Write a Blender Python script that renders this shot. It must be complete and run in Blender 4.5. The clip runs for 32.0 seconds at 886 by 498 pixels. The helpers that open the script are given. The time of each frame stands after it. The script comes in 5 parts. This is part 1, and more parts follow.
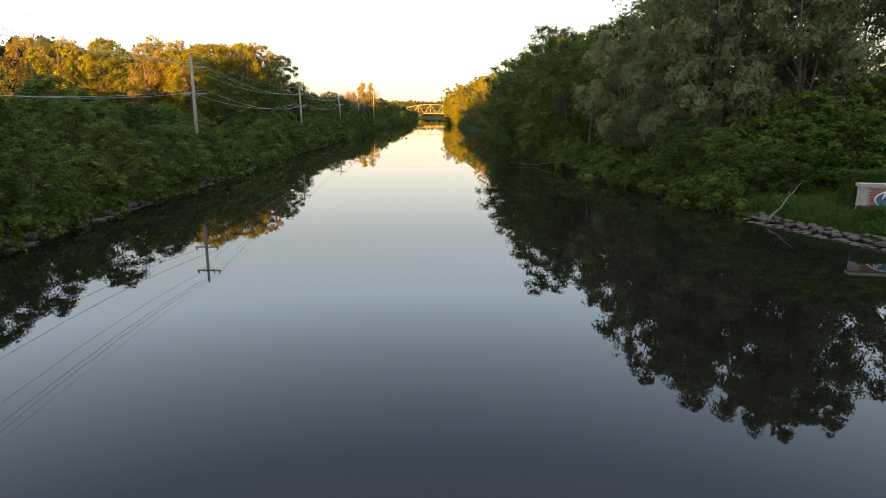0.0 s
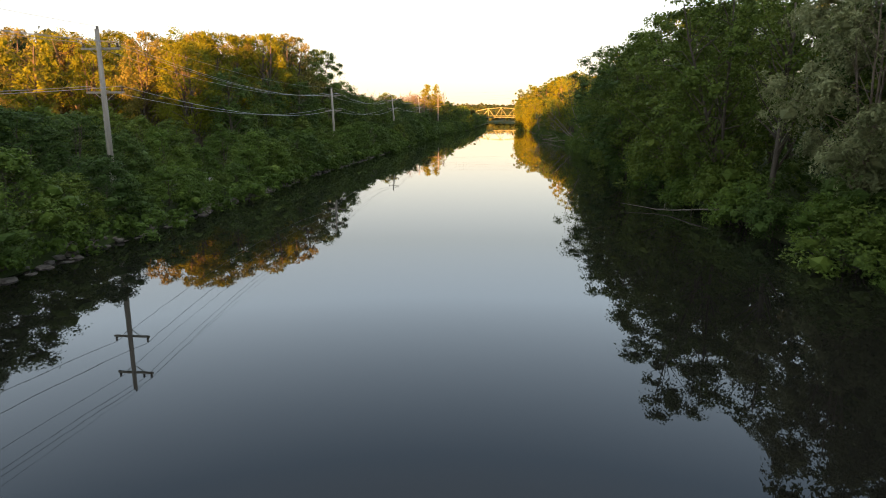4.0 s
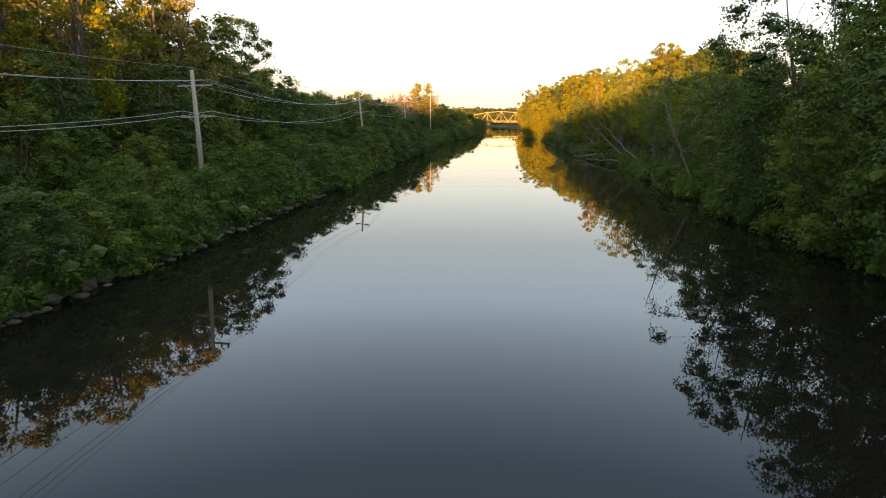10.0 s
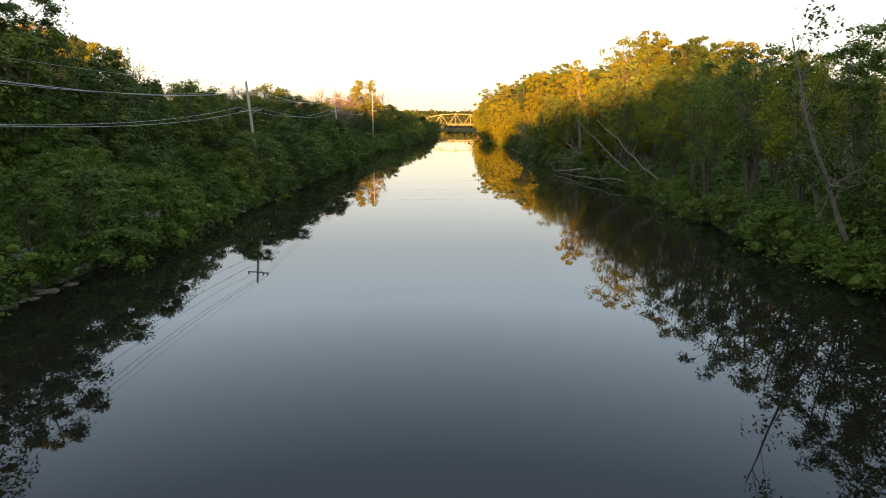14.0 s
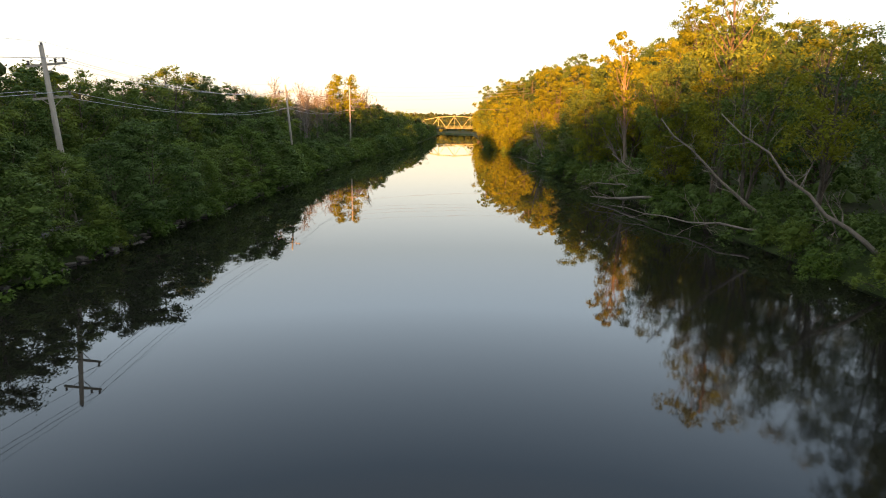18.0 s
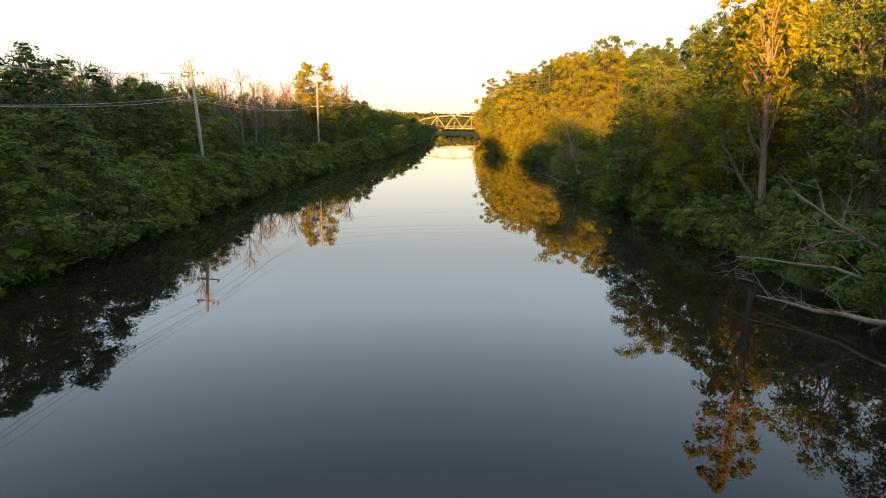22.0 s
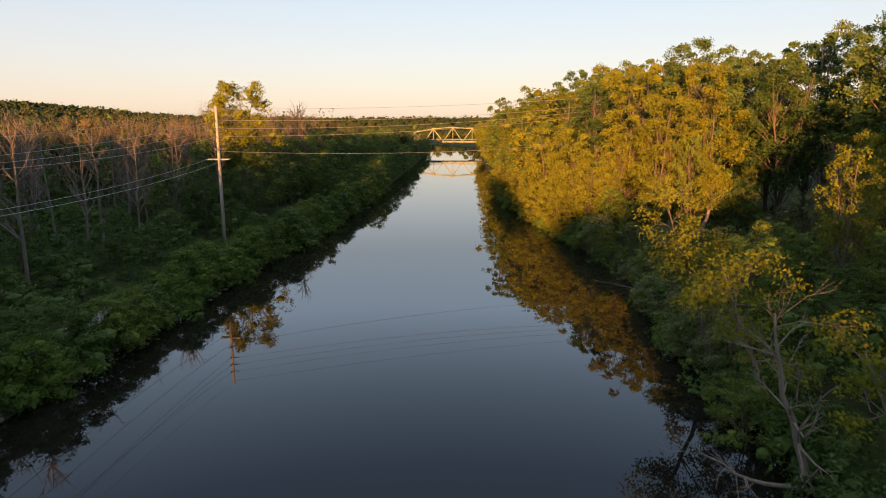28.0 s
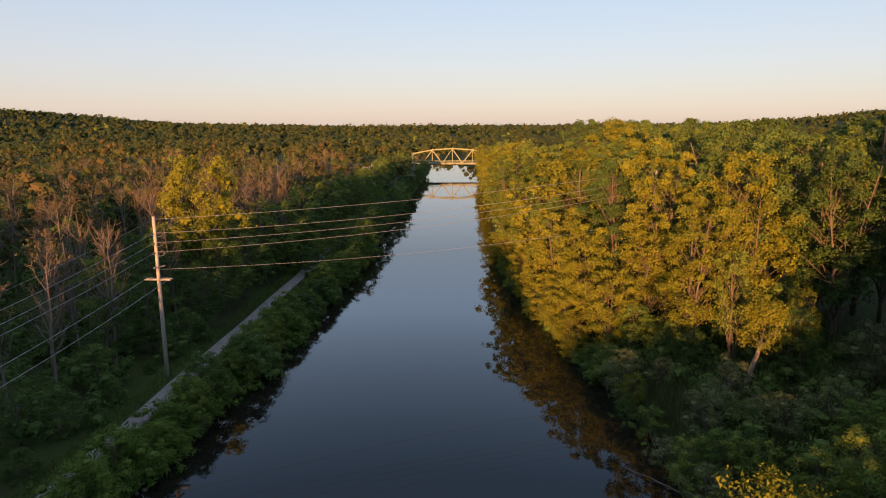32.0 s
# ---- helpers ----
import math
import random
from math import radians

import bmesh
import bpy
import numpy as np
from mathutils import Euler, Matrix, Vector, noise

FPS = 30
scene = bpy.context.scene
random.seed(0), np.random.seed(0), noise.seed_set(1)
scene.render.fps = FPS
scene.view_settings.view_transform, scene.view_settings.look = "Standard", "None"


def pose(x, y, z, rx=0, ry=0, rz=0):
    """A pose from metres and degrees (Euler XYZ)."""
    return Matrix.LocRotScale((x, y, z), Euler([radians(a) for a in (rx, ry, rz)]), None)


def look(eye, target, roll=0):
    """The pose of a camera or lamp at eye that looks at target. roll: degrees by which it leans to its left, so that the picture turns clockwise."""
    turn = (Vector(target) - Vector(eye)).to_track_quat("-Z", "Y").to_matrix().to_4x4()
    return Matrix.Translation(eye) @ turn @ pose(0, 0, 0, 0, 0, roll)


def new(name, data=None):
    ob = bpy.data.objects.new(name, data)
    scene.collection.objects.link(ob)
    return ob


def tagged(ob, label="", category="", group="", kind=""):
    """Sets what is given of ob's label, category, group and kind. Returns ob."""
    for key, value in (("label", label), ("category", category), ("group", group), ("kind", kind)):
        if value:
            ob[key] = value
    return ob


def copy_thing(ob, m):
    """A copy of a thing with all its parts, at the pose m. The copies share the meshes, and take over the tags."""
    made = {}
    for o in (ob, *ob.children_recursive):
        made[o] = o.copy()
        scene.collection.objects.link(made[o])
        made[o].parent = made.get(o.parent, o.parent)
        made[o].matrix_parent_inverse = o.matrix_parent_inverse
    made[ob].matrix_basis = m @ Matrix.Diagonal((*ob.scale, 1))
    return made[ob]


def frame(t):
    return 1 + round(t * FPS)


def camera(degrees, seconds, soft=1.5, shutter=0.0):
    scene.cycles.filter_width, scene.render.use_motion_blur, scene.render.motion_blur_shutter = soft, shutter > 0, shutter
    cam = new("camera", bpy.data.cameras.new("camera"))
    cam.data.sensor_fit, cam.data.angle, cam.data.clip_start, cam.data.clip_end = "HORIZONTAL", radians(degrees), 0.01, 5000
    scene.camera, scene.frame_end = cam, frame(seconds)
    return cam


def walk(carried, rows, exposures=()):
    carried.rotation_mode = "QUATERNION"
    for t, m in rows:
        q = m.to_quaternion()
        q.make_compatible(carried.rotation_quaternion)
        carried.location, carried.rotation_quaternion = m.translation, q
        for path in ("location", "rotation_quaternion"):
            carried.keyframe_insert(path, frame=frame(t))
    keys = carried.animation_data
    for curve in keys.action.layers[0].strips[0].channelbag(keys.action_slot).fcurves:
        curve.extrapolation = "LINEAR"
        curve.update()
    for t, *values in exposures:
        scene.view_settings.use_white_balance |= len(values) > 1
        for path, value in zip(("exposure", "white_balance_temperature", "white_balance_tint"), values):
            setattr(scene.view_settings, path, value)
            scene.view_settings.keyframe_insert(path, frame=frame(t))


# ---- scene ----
cam = camera(70.2, 32.0, soft=1.0, shutter=0.25)
ROWS = [
    (0.0, 1.4, -0.91, 5.63, 77.85, 0.17, -0.17),
    (0.5, 1.59, 1.64, 5.67, 77.88, 0.15, -0.2),
    (1.0, 1.75, 4.49, 5.73, 77.88, 0.19, 0.7),
    (1.5, 1.92, 7.65, 5.82, 77.9, 0.18, 2.09),
    (1.7, 1.94, 9.0, 5.84, 77.89, 0.18, 2.22),
    (1.8, 1.95, 9.68, 5.85, 77.91, 0.21, 4.09),
    (1.9, 1.96, 10.36, 5.86, 77.93, 0.23, 5.67),
    (2.0, 1.97, 11.04, 5.87, 77.93, 0.23, 5.86),
    (2.5, 1.93, 14.56, 5.95, 77.97, 0.21, 6.02),
    (4.5, 1.28, 29.79, 6.14, 78.17, 0.1, 6.16),
    (5.0, 1.1, 33.73, 6.14, 78.18, 0.1, 6.19),
    (5.5, 0.91, 37.65, 6.15, 78.21, 0.13, 6.18),
    (6.0, 0.73, 41.59, 6.15, 78.23, 0.14, 6.22),
    (6.5, 0.45, 45.66, 6.26, 78.27, 0.11, 6.22),
    (6.7, 0.3, 47.29, 6.31, 78.26, 0.11, 6.21),
    (6.8, 0.23, 48.11, 6.34, 78.26, 0.14, 8.05),
    (6.9, 0.15, 48.93, 6.37, 78.29, 0.19, 11.21),
    (7.0, 0.08, 49.75, 6.39, 78.29, 0.2, 11.62),
    (7.5, -0.47, 53.73, 6.47, 78.3, 0.2, 11.63),
    (8.0, -1.11, 57.62, 6.6, 78.32, 0.16, 10.7),
    (8.5, -1.75, 61.58, 6.68, 78.36, 0.14, 10.58),
    (9.0, -2.34, 65.51, 6.75, 78.39, 0.1, 9.61),
    (9.2, -2.5, 67.08, 6.76, 78.39, 0.1, 9.41),
    (9.3, -2.57, 67.86, 6.76, 78.4, 0.07, 8.04),
    (9.4, -2.65, 68.64, 6.76, 78.41, 0.03, 6.76),
    (9.5, -2.73, 69.42, 6.77, 78.41, 0.03, 6.69),
    (10.0, -2.96, 73.35, 6.75, 78.46, -0.01, 5.74),
    (10.5, -3.16, 77.29, 6.76, 78.52, -0.01, 5.07),
    (11.0, -3.27, 81.23, 6.72, 78.55, -0.05, 4.78),
    (11.5, -3.34, 85.14, 6.71, 78.59, -0.04, 4.02),
    (11.7, -3.35, 86.68, 6.7, 78.59, -0.04, 3.89),
    (11.8, -3.36, 87.45, 6.7, 78.61, -0.05, 2.77),
    (11.9, -3.36, 88.22, 6.7, 78.63, -0.06, 1.87),
    (12.0, -3.37, 88.99, 6.69, 78.63, -0.06, 1.84),
    (12.5, -3.27, 92.88, 6.66, 78.66, -0.07, 1.83),
    (13.0, -3.2, 96.79, 6.65, 78.68, -0.09, 1.83),
    (13.5, -3.24, 100.68, 6.67, 78.71, -0.05, 1.77),
    (14.0, -3.28, 104.57, 6.67, 78.72, -0.06, 1.71),
    (14.5, -3.29, 108.46, 6.7, 78.73, -0.06, 1.67),
    (16.5, -2.27, 123.68, 6.25, 79.03, -0.07, 1.83),
    (17.0, -2.33, 127.95, 6.31, 79.01, -0.09, 1.8),
    (17.5, -2.32, 132.15, 6.36, 79.0, -0.11, 1.77),
    (18.0, -2.31, 136.34, 6.39, 79.02, -0.13, 1.75),
    (18.5, -2.3, 140.55, 6.43, 79.01, -0.13, 1.73),
    (19.0, -2.26, 144.73, 6.51, 78.99, -0.11, 1.74),
    (19.5, -2.22, 148.82, 6.53, 79.0, -0.13, 1.77),
    (20.0, -2.24, 152.88, 6.52, 79.03, -0.16, 1.75),
    (20.5, -2.18, 157.01, 6.58, 78.99, -0.15, 1.78),
    (21.0, -2.13, 161.12, 6.58, 79.01, -0.16, 1.8),
    (21.5, -2.14, 165.2, 6.58, 79.0, -0.23, 1.79),
    (22.0, -2.07, 169.32, 6.6, 79.0, -0.21, 1.83),
    (22.5, -2.02, 173.41, 6.62, 78.98, -0.26, 1.86),
    (23.0, -2.01, 177.47, 6.6, 79.0, -0.34, 1.9),
    (23.5, -1.96, 181.47, 6.66, 79.0, -0.34, 1.91),
    (24.0, -1.89, 185.5, 7.01, 79.03, -0.37, 1.94),
    (24.5, -1.83, 189.51, 7.67, 79.02, -0.37, 1.97),
    (25.0, -1.78, 193.56, 8.48, 79.04, -0.39, 1.99),
    (25.5, -1.66, 197.58, 9.19, 79.07, -0.42, 2.06),
    (28.0, -1.95, 217.06, 13.48, 79.07, 0.08, 1.85),
    (28.5, -1.87, 221.09, 14.27, 79.08, 0.08, 1.88),
    (29.0, -1.74, 225.08, 15.12, 79.13, 0.08, 1.94),
    (29.5, -1.65, 228.1, 16.11, 79.17, 0.09, 1.97),
    (30.0, -1.5, 230.22, 17.49, 79.21, 0.08, 2.0),
    (30.5, -1.38, 231.41, 18.89, 79.24, 0.1, 1.99),
    (31.0, -1.32, 231.79, 20.29, 79.28, 0.15, 1.99),
    (31.5, -1.28, 231.7, 21.66, 79.31, 0.18, 1.98),
    (32.0, -1.27, 231.48, 23.03, 79.33, 0.19, 1.96),
]
walk(cam, [(t, pose(x, y, z, rx, ry, rz)) for t, x, y, z, rx, ry, rz in ROWS],
     exposures=[(0.0, 2.43, 7350, 14), (24.0, 2.42, 7350, 14), (25.6, 2.36, 7250, 15), (27.4, 1.86, 6900, 16), (29.0, 1.64, 6250, 16), (32.0, 1.52, 6120, 17)])

# ---- light: a very low evening sun from behind on the left, clear sky ----
SUN_EL, SUN_AZ = 4.4, 12.2
world = bpy.data.worlds.new("evening_sky")
scene.world = world
world.use_nodes = True
wn = world.node_tree.nodes
sky = wn.new("ShaderNodeTexSky")
sky.sky_type = "NISHITA"
sky.sun_disc = False
sky.sun_elevation = radians(SUN_EL)
sky.sun_rotation = radians(180 + SUN_AZ)
sky.air_density, sky.dust_density, sky.ozone_density = 1.0, 0.6, 2.0
wl = world.node_tree.links
# the clear evening sky: peach haze low down, pale blue above, added to the scattered sunlight
tc, sep = wn.new("ShaderNodeTexCoord"), wn.new("ShaderNodeSeparateXYZ")
wl.new(tc.outputs["Generated"], sep.inputs[0])
haze = wn.new("ShaderNodeValToRGB")
# the raised 0.28 stop, above the view, is added to brighten the water's reflections
for e, (p, c) in zip([haze.color_ramp.elements[0], haze.color_ramp.elements[1]] + [haze.color_ramp.elements.new(0.5) for k in range(5)],
                     ((0.0, (0.80, 0.65, 0.57)), (1.0, (0.18, 0.31, 0.54)), (0.035, (0.83, 0.695, 0.625)), (0.10, (0.78, 0.73, 0.73)), (0.19, (0.67, 0.72, 0.775)), (0.28, (0.93, 1.18, 1.45)), (0.5, (0.35, 0.52, 0.76)))):
    e.position, e.color = p, (*c, 1)
wl.new(sep.outputs["Z"], haze.inputs[0])
both = wn.new("ShaderNodeMix")
both.data_type = "RGBA"
both.inputs[0].default_value = 0.12
wl.new(haze.outputs[0], both.inputs[6])
wl.new(sky.outputs[0], both.inputs[7])
wl.new(both.outputs[2], wn["Background"].inputs[0])
wn["Background"].inputs[1].default_value = 0.27
sun = new("sun", bpy.data.lights.new("sun", "SUN"))
sun.data.energy, sun.data.angle, sun.data.color = 5.9, radians(0.6), (1.0, 0.435, 0.125)
ray_way = Vector((math.sin(radians(SUN_AZ)) * math.cos(radians(SUN_EL)), math.cos(radians(SUN_AZ)) * math.cos(radians(SUN_EL)), -math.sin(radians(SUN_EL))))
sun.matrix_world = look((0, -60, 90), Vector((0, -60, 90)) + ray_way)


# ---- materials ----
def material(name, base, rough=0.6, metal=0.0):
    m = bpy.data.materials.new(name)
    m.use_nodes = True
    b = m.node_tree.nodes["Principled BSDF"]
    b.inputs["Base Color"].default_value = (*base, 1)
    b.inputs["Roughness"].default_value, b.inputs["Metallic"].default_value = rough, metal
    return m, m.node_tree, b


def ramp(nt, fac, stops):
    r = nt.nodes.new("ShaderNodeValToRGB")
    els = r.color_ramp.elements
    while len(els) < len(stops):
        els.new(0.5)
    for e, (p, c) in zip(els, stops):
        e.position, e.color = p, (*c, 1)
    nt.links.new(fac, r.inputs[0])
    return r.outputs[0]


def noise_out(nt, scale, detail=3.0, coord="Object", stretch=None, rough=0.5):
    tc, n = nt.nodes.new("ShaderNodeTexCoord"), nt.nodes.new("ShaderNodeTexNoise")
    n.inputs["Scale"].default_value, n.inputs["Detail"].default_value, n.inputs["Roughness"].default_value = scale, detail, rough
    src = tc.outputs[coord]
    if stretch:
        mp = nt.nodes.new("ShaderNodeMapping")
        mp.inputs["Scale"].default_value = stretch
        nt.links.new(src, mp.inputs[0])
        src = mp.outputs[0]
    nt.links.new(src, n.inputs["Vector"])
    return n.outputs["Fac"]


def maths(nt, op, a, b):
    n = nt.nodes.new("ShaderNodeMath")
    n.operation = op
    for i, v in enumerate((a, b)):
        if isinstance(v, (int, float)):
            n.inputs[i].default_value = v
        else:
            nt.links.new(v, n.inputs[i])
    return n.outputs[0]


def bump(nt, b, height, strength, distance):
    n = nt.nodes.new("ShaderNodeBump")
    n.inputs["Strength"].default_value, n.inputs["Distance"].default_value = strength, distance
    nt.links.new(height, n.inputs["Height"])
    nt.links.new(n.outputs[0], b.inputs["Normal"])


def leaf_material(name, dark, mid, light, through_light=0.3, rough=0.65, patch=0.45, mottle=0.4):
    """Leaves: colour differs leaf by leaf, branch by branch and plant by plant."""
    m, nt, b = material(name, mid, rough)
    geo, info = nt.nodes.new("ShaderNodeNewGeometry"), nt.nodes.new("ShaderNodeObjectInfo")
    f = maths(nt, "MULTIPLY", geo.outputs["Random Per Island"], 0.32)
    f = maths(nt, "ADD", f, maths(nt, "MULTIPLY", info.outputs["Random"], 0.36))
    f = maths(nt, "ADD", f, maths(nt, "MULTIPLY", noise_out(nt, patch, 2), mottle))
    col = ramp(nt, f, [(0.1, dark), (0.5, mid), (0.95, light)])
    nt.links.new(col, b.inputs["Base Color"])
    b.inputs["Specular IOR Level"].default_value = 0.12
    tr, mix = nt.nodes.new("ShaderNodeBsdfTranslucent"), nt.nodes.new("ShaderNodeMixShader")
    nt.links.new(col, tr.inputs[0])
    mix.inputs[0].default_value = through_light
    nt.links.new(b.outputs[0], mix.inputs[1])
    nt.links.new(tr.outputs[0], mix.inputs[2])
    nt.links.new(mix.outputs[0], nt.nodes["Material Output"].inputs[0])
    return m


def two_tone(name, stops, scale, rough=0.8, coord="Object", stretch=None, bump_by=0.3, bump_dist=0.02, fine=None, metal=0.0):
    m, nt, b = material(name, stops[0][1], rough, metal)
    b.inputs["Specular IOR Level"].default_value = 0.25
    f = maths(nt, "ADD", maths(nt, "MULTIPLY", noise_out(nt, scale, 4, coord, stretch), 0.65),
              maths(nt, "MULTIPLY", noise_out(nt, fine or scale * 9, 3, coord, stretch), 0.35))
    nt.links.new(ramp(nt, f, stops), b.inputs["Base Color"])
    if bump_by:
        bump(nt, b, f, bump_by, bump_dist)
    return m


GREEN = leaf_material("leaf_green", (0.036, 0.062, 0.011), (0.078, 0.118, 0.019), (0.14, 0.175, 0.027), 0.16)
# dark-leaved plants; in the left glade this tone also stands in for shade
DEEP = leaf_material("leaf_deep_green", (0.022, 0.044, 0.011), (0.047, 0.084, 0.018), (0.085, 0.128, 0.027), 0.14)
LIME = leaf_material("leaf_yellow_green", (0.060, 0.075, 0.008), (0.130, 0.145, 0.011), (0.200, 0.202, 0.016), 0.3)
SILVER = leaf_material("leaf_silver_willow", (0.050, 0.068, 0.026), (0.105, 0.128, 0.050), (0.17, 0.19, 0.08), 0.2)
RUST = leaf_material("leaf_budding_brown", (0.05, 0.043, 0.016), (0.096, 0.076, 0.027), (0.15, 0.115, 0.036))
# gold of the low sun put into the leaf colour
GOLD = leaf_material("leaf_young_golden", (0.080, 0.076, 0.020), (0.155, 0.142, 0.034), (0.225, 0.20, 0.045))
OLIVE = leaf_material("leaf_fine_olive_willow", (0.085, 0.098, 0.042), (0.175, 0.195, 0.088), (0.27, 0.285, 0.135), 0.2)
SHRUB = leaf_material("leaf_shrub", (0.028, 0.055, 0.009), (0.062, 0.108, 0.016), (0.122, 0.172, 0.027), 0.16)
FAR = leaf_material("leaf_far_wood", (0.009, 0.018, 0.006), (0.022, 0.037, 0.010), (0.058, 0.066, 0.018), 0.2, 0.7, 0.14, 0.65)
BARK = two_tone("bark", [(0.3, (0.04, 0.032, 0.025)), (0.7, (0.135, 0.11, 0.085))], 2.2, 0.9, stretch=(3, 3, 0.6), bump_by=0.6, bump_dist=0.05)
TAN = two_tone("tan_bark", [(0.3, (0.09, 0.07, 0.052)), (0.7, (0.26, 0.20, 0.15))], 2.2, 0.9, stretch=(3, 3, 0.6), bump_by=0.6, bump_dist=0.05)
PALE = two_tone("weathered_dead_wood", [(0.3, (0.10, 0.083, 0.066)), (0.7, (0.23, 0.195, 0.16))], 2.5, 0.85, stretch=(3, 3, 0.6), bump_by=0.5, bump_dist=0.03)
TWIG = two_tone("grey_brown_twig", [(0.3, (0.065, 0.055, 0.047)), (0.7, (0.15, 0.128, 0.108))], 1.5, 0.9, bump_by=0)
POLE = two_tone("weathered_pole_wood", [(0.3, (0.20, 0.17, 0.135)), (0.7, (0.40, 0.36, 0.30))], 1.2, 0.85, stretch=(6, 6, 0.35), bump_by=0.4, bump_dist=0.01)
STEEL = two_tone("pale_green_painted_steel", [(0.35, (0.13, 0.145, 0.075)), (0.7, (0.21, 0.22, 0.12))], 0.8, 0.55, bump_by=0.1)
DARKSTEEL = two_tone("dark_girder_steel", [(0.35, (0.05, 0.055, 0.05)), (0.7, (0.10, 0.105, 0.10))], 0.6, 0.6, bump_by=0.1)
CONCRETE = two_tone("weathered_concrete", [(0.3, (0.22, 0.21, 0.19)), (0.7, (0.40, 0.385, 0.35))], 0.7, 0.9)
ROCK = two_tone("grey_bank_stone", [(0.3, (0.05, 0.044, 0.036)), (0.7, (0.145, 0.128, 0.108))], 1.7, 0.85, bump_by=0.6, bump_dist=0.05)
GRAVEL = two_tone("packed_grey_gravel", [(0.3, (0.115, 0.115, 0.115)), (0.7, (0.195, 0.193, 0.19))], 0.9, 0.95, bump_by=0.4, bump_dist=0.02, fine=30)
WIRE = material("dull_aluminium_wire", (0.30, 0.30, 0.30), 0.5, 0.6)[0]
CERAMIC = material("brown_glazed_porcelain", (0.06, 0.045, 0.04), 0.3)[0]
BRICKM = two_tone("red_brick", [(0.3, (0.22, 0.085, 0.055)), (0.7, (0.38, 0.16, 0.10))], 3.0, 0.85, bump_by=0.2)
MORTAR = two_tone("grey_mortar", [(0.3, (0.30, 0.28, 0.25)), (0.7, (0.42, 0.40, 0.36))], 8, 0.95)
STONECAP = two_tone("cut_limestone", [(0.3, (0.30, 0.27, 0.23)), (0.7, (0.45, 0.41, 0.36))], 4, 0.8)
SIGNBLUE = two_tone("blue_enamel_board", [(0.3, (0.05, 0.11, 0.19)), (0.7, (0.075, 0.145, 0.23))], 3, 0.4, bump_by=0)
WHITE = material("white_paint", (0.75, 0.74, 0.70), 0.5)[0]
NAVY = material("dark_blue_paint", (0.02, 0.03, 0.06), 0.4)[0]
GRASS = leaf_material("grass_blade", (0.028, 0.06, 0.010), (0.05, 0.095, 0.015), (0.085, 0.13, 0.024), 0.2)
REED = leaf_material("reed_blade", (0.028, 0.044, 0.016), (0.05, 0.068, 0.024), (0.085, 0.095, 0.036), 0.2)


def ground_material():
    m, nt, b = material("grassy_woodland_soil", (0.06, 0.06, 0.03), 0.95)
    b.inputs["Specular IOR Level"].default_value = 0.08
    f = maths(nt, "ADD", maths(nt, "MULTIPLY", noise_out(nt, 0.12, 4), 0.6), maths(nt, "MULTIPLY", noise_out(nt, 3.0, 4), 0.4))
    nt.links.new(ramp(nt, f, [(0.3, (0.028, 0.024, 0.015)), (0.48, (0.024, 0.036, 0.011)), (0.7, (0.038, 0.058, 0.015))]), b.inputs["Base Color"])
    bump(nt, b, f, 0.8, 0.15)
    return m


def water_material():
    """Still, murky canal water with faint ripples and some wind-ruffled patches."""
    m, nt, b = material("still_dark_water", (0.0075, 0.0075, 0.006), 0.012)
    b.inputs["IOR"].default_value = 1.36
    patch = noise_out(nt, 0.03, 2, stretch=(1.6, 0.6, 1))
    mr = nt.nodes.new("ShaderNodeMapRange")
    for i, v in enumerate((0.56, 0.68, 0.10, 1.0)):
        mr.inputs[i + 1].default_value = v
    nt.links.new(patch, mr.inputs[0])
    # a breeze ruffles the water along the east bank
    tc, off, ln = nt.nodes.new("ShaderNodeTexCoord"), nt.nodes.new("ShaderNodeMapping"), nt.nodes.new("ShaderNodeVectorMath")
    off.vector_type = "TEXTURE"
    off.inputs["Location"].default_value, off.inputs["Scale"].default_value = (7.5, 149.0, 0), (7.0, 27.0, 1)
    ln.operation = "LENGTH"
    nt.links.new(tc.outputs["Object"], off.inputs[0])
    nt.links.new(off.outputs[0], ln.inputs[0])
    gust = nt.nodes.new("ShaderNodeMapRange")
    for i, v in enumerate((1.0, 0.35, 0.0, 1.0)):
        gust.inputs[i + 1].default_value = v
    nt.links.new(ln.outputs["Value"], gust.inputs[0])
    ruffle = maths(nt, "ADD", mr.outputs[0], maths(nt, "MULTIPLY", gust.outputs[0], maths(nt, "ADD", patch, 0.35)))
    # wind-roughened water scatters what it mirrors
    nt.links.new(maths(nt, "ADD", maths(nt, "MULTIPLY", gust.outputs[0], 0.05), 0.012), b.inputs["Roughness"])
    fine = maths(nt, "MULTIPLY", noise_out(nt, 3.2, 2, stretch=(1, 0.7, 1)), ruffle)
    swell = noise_out(nt, 0.55, 1)
    h = maths(nt, "ADD", maths(nt, "MULTIPLY", fine, 0.55), maths(nt, "MULTIPLY", swell, 0.35))
    bump(nt, b, h, 0.25, 0.012)
    return m


GROUND, WATER = ground_material(), water_material()


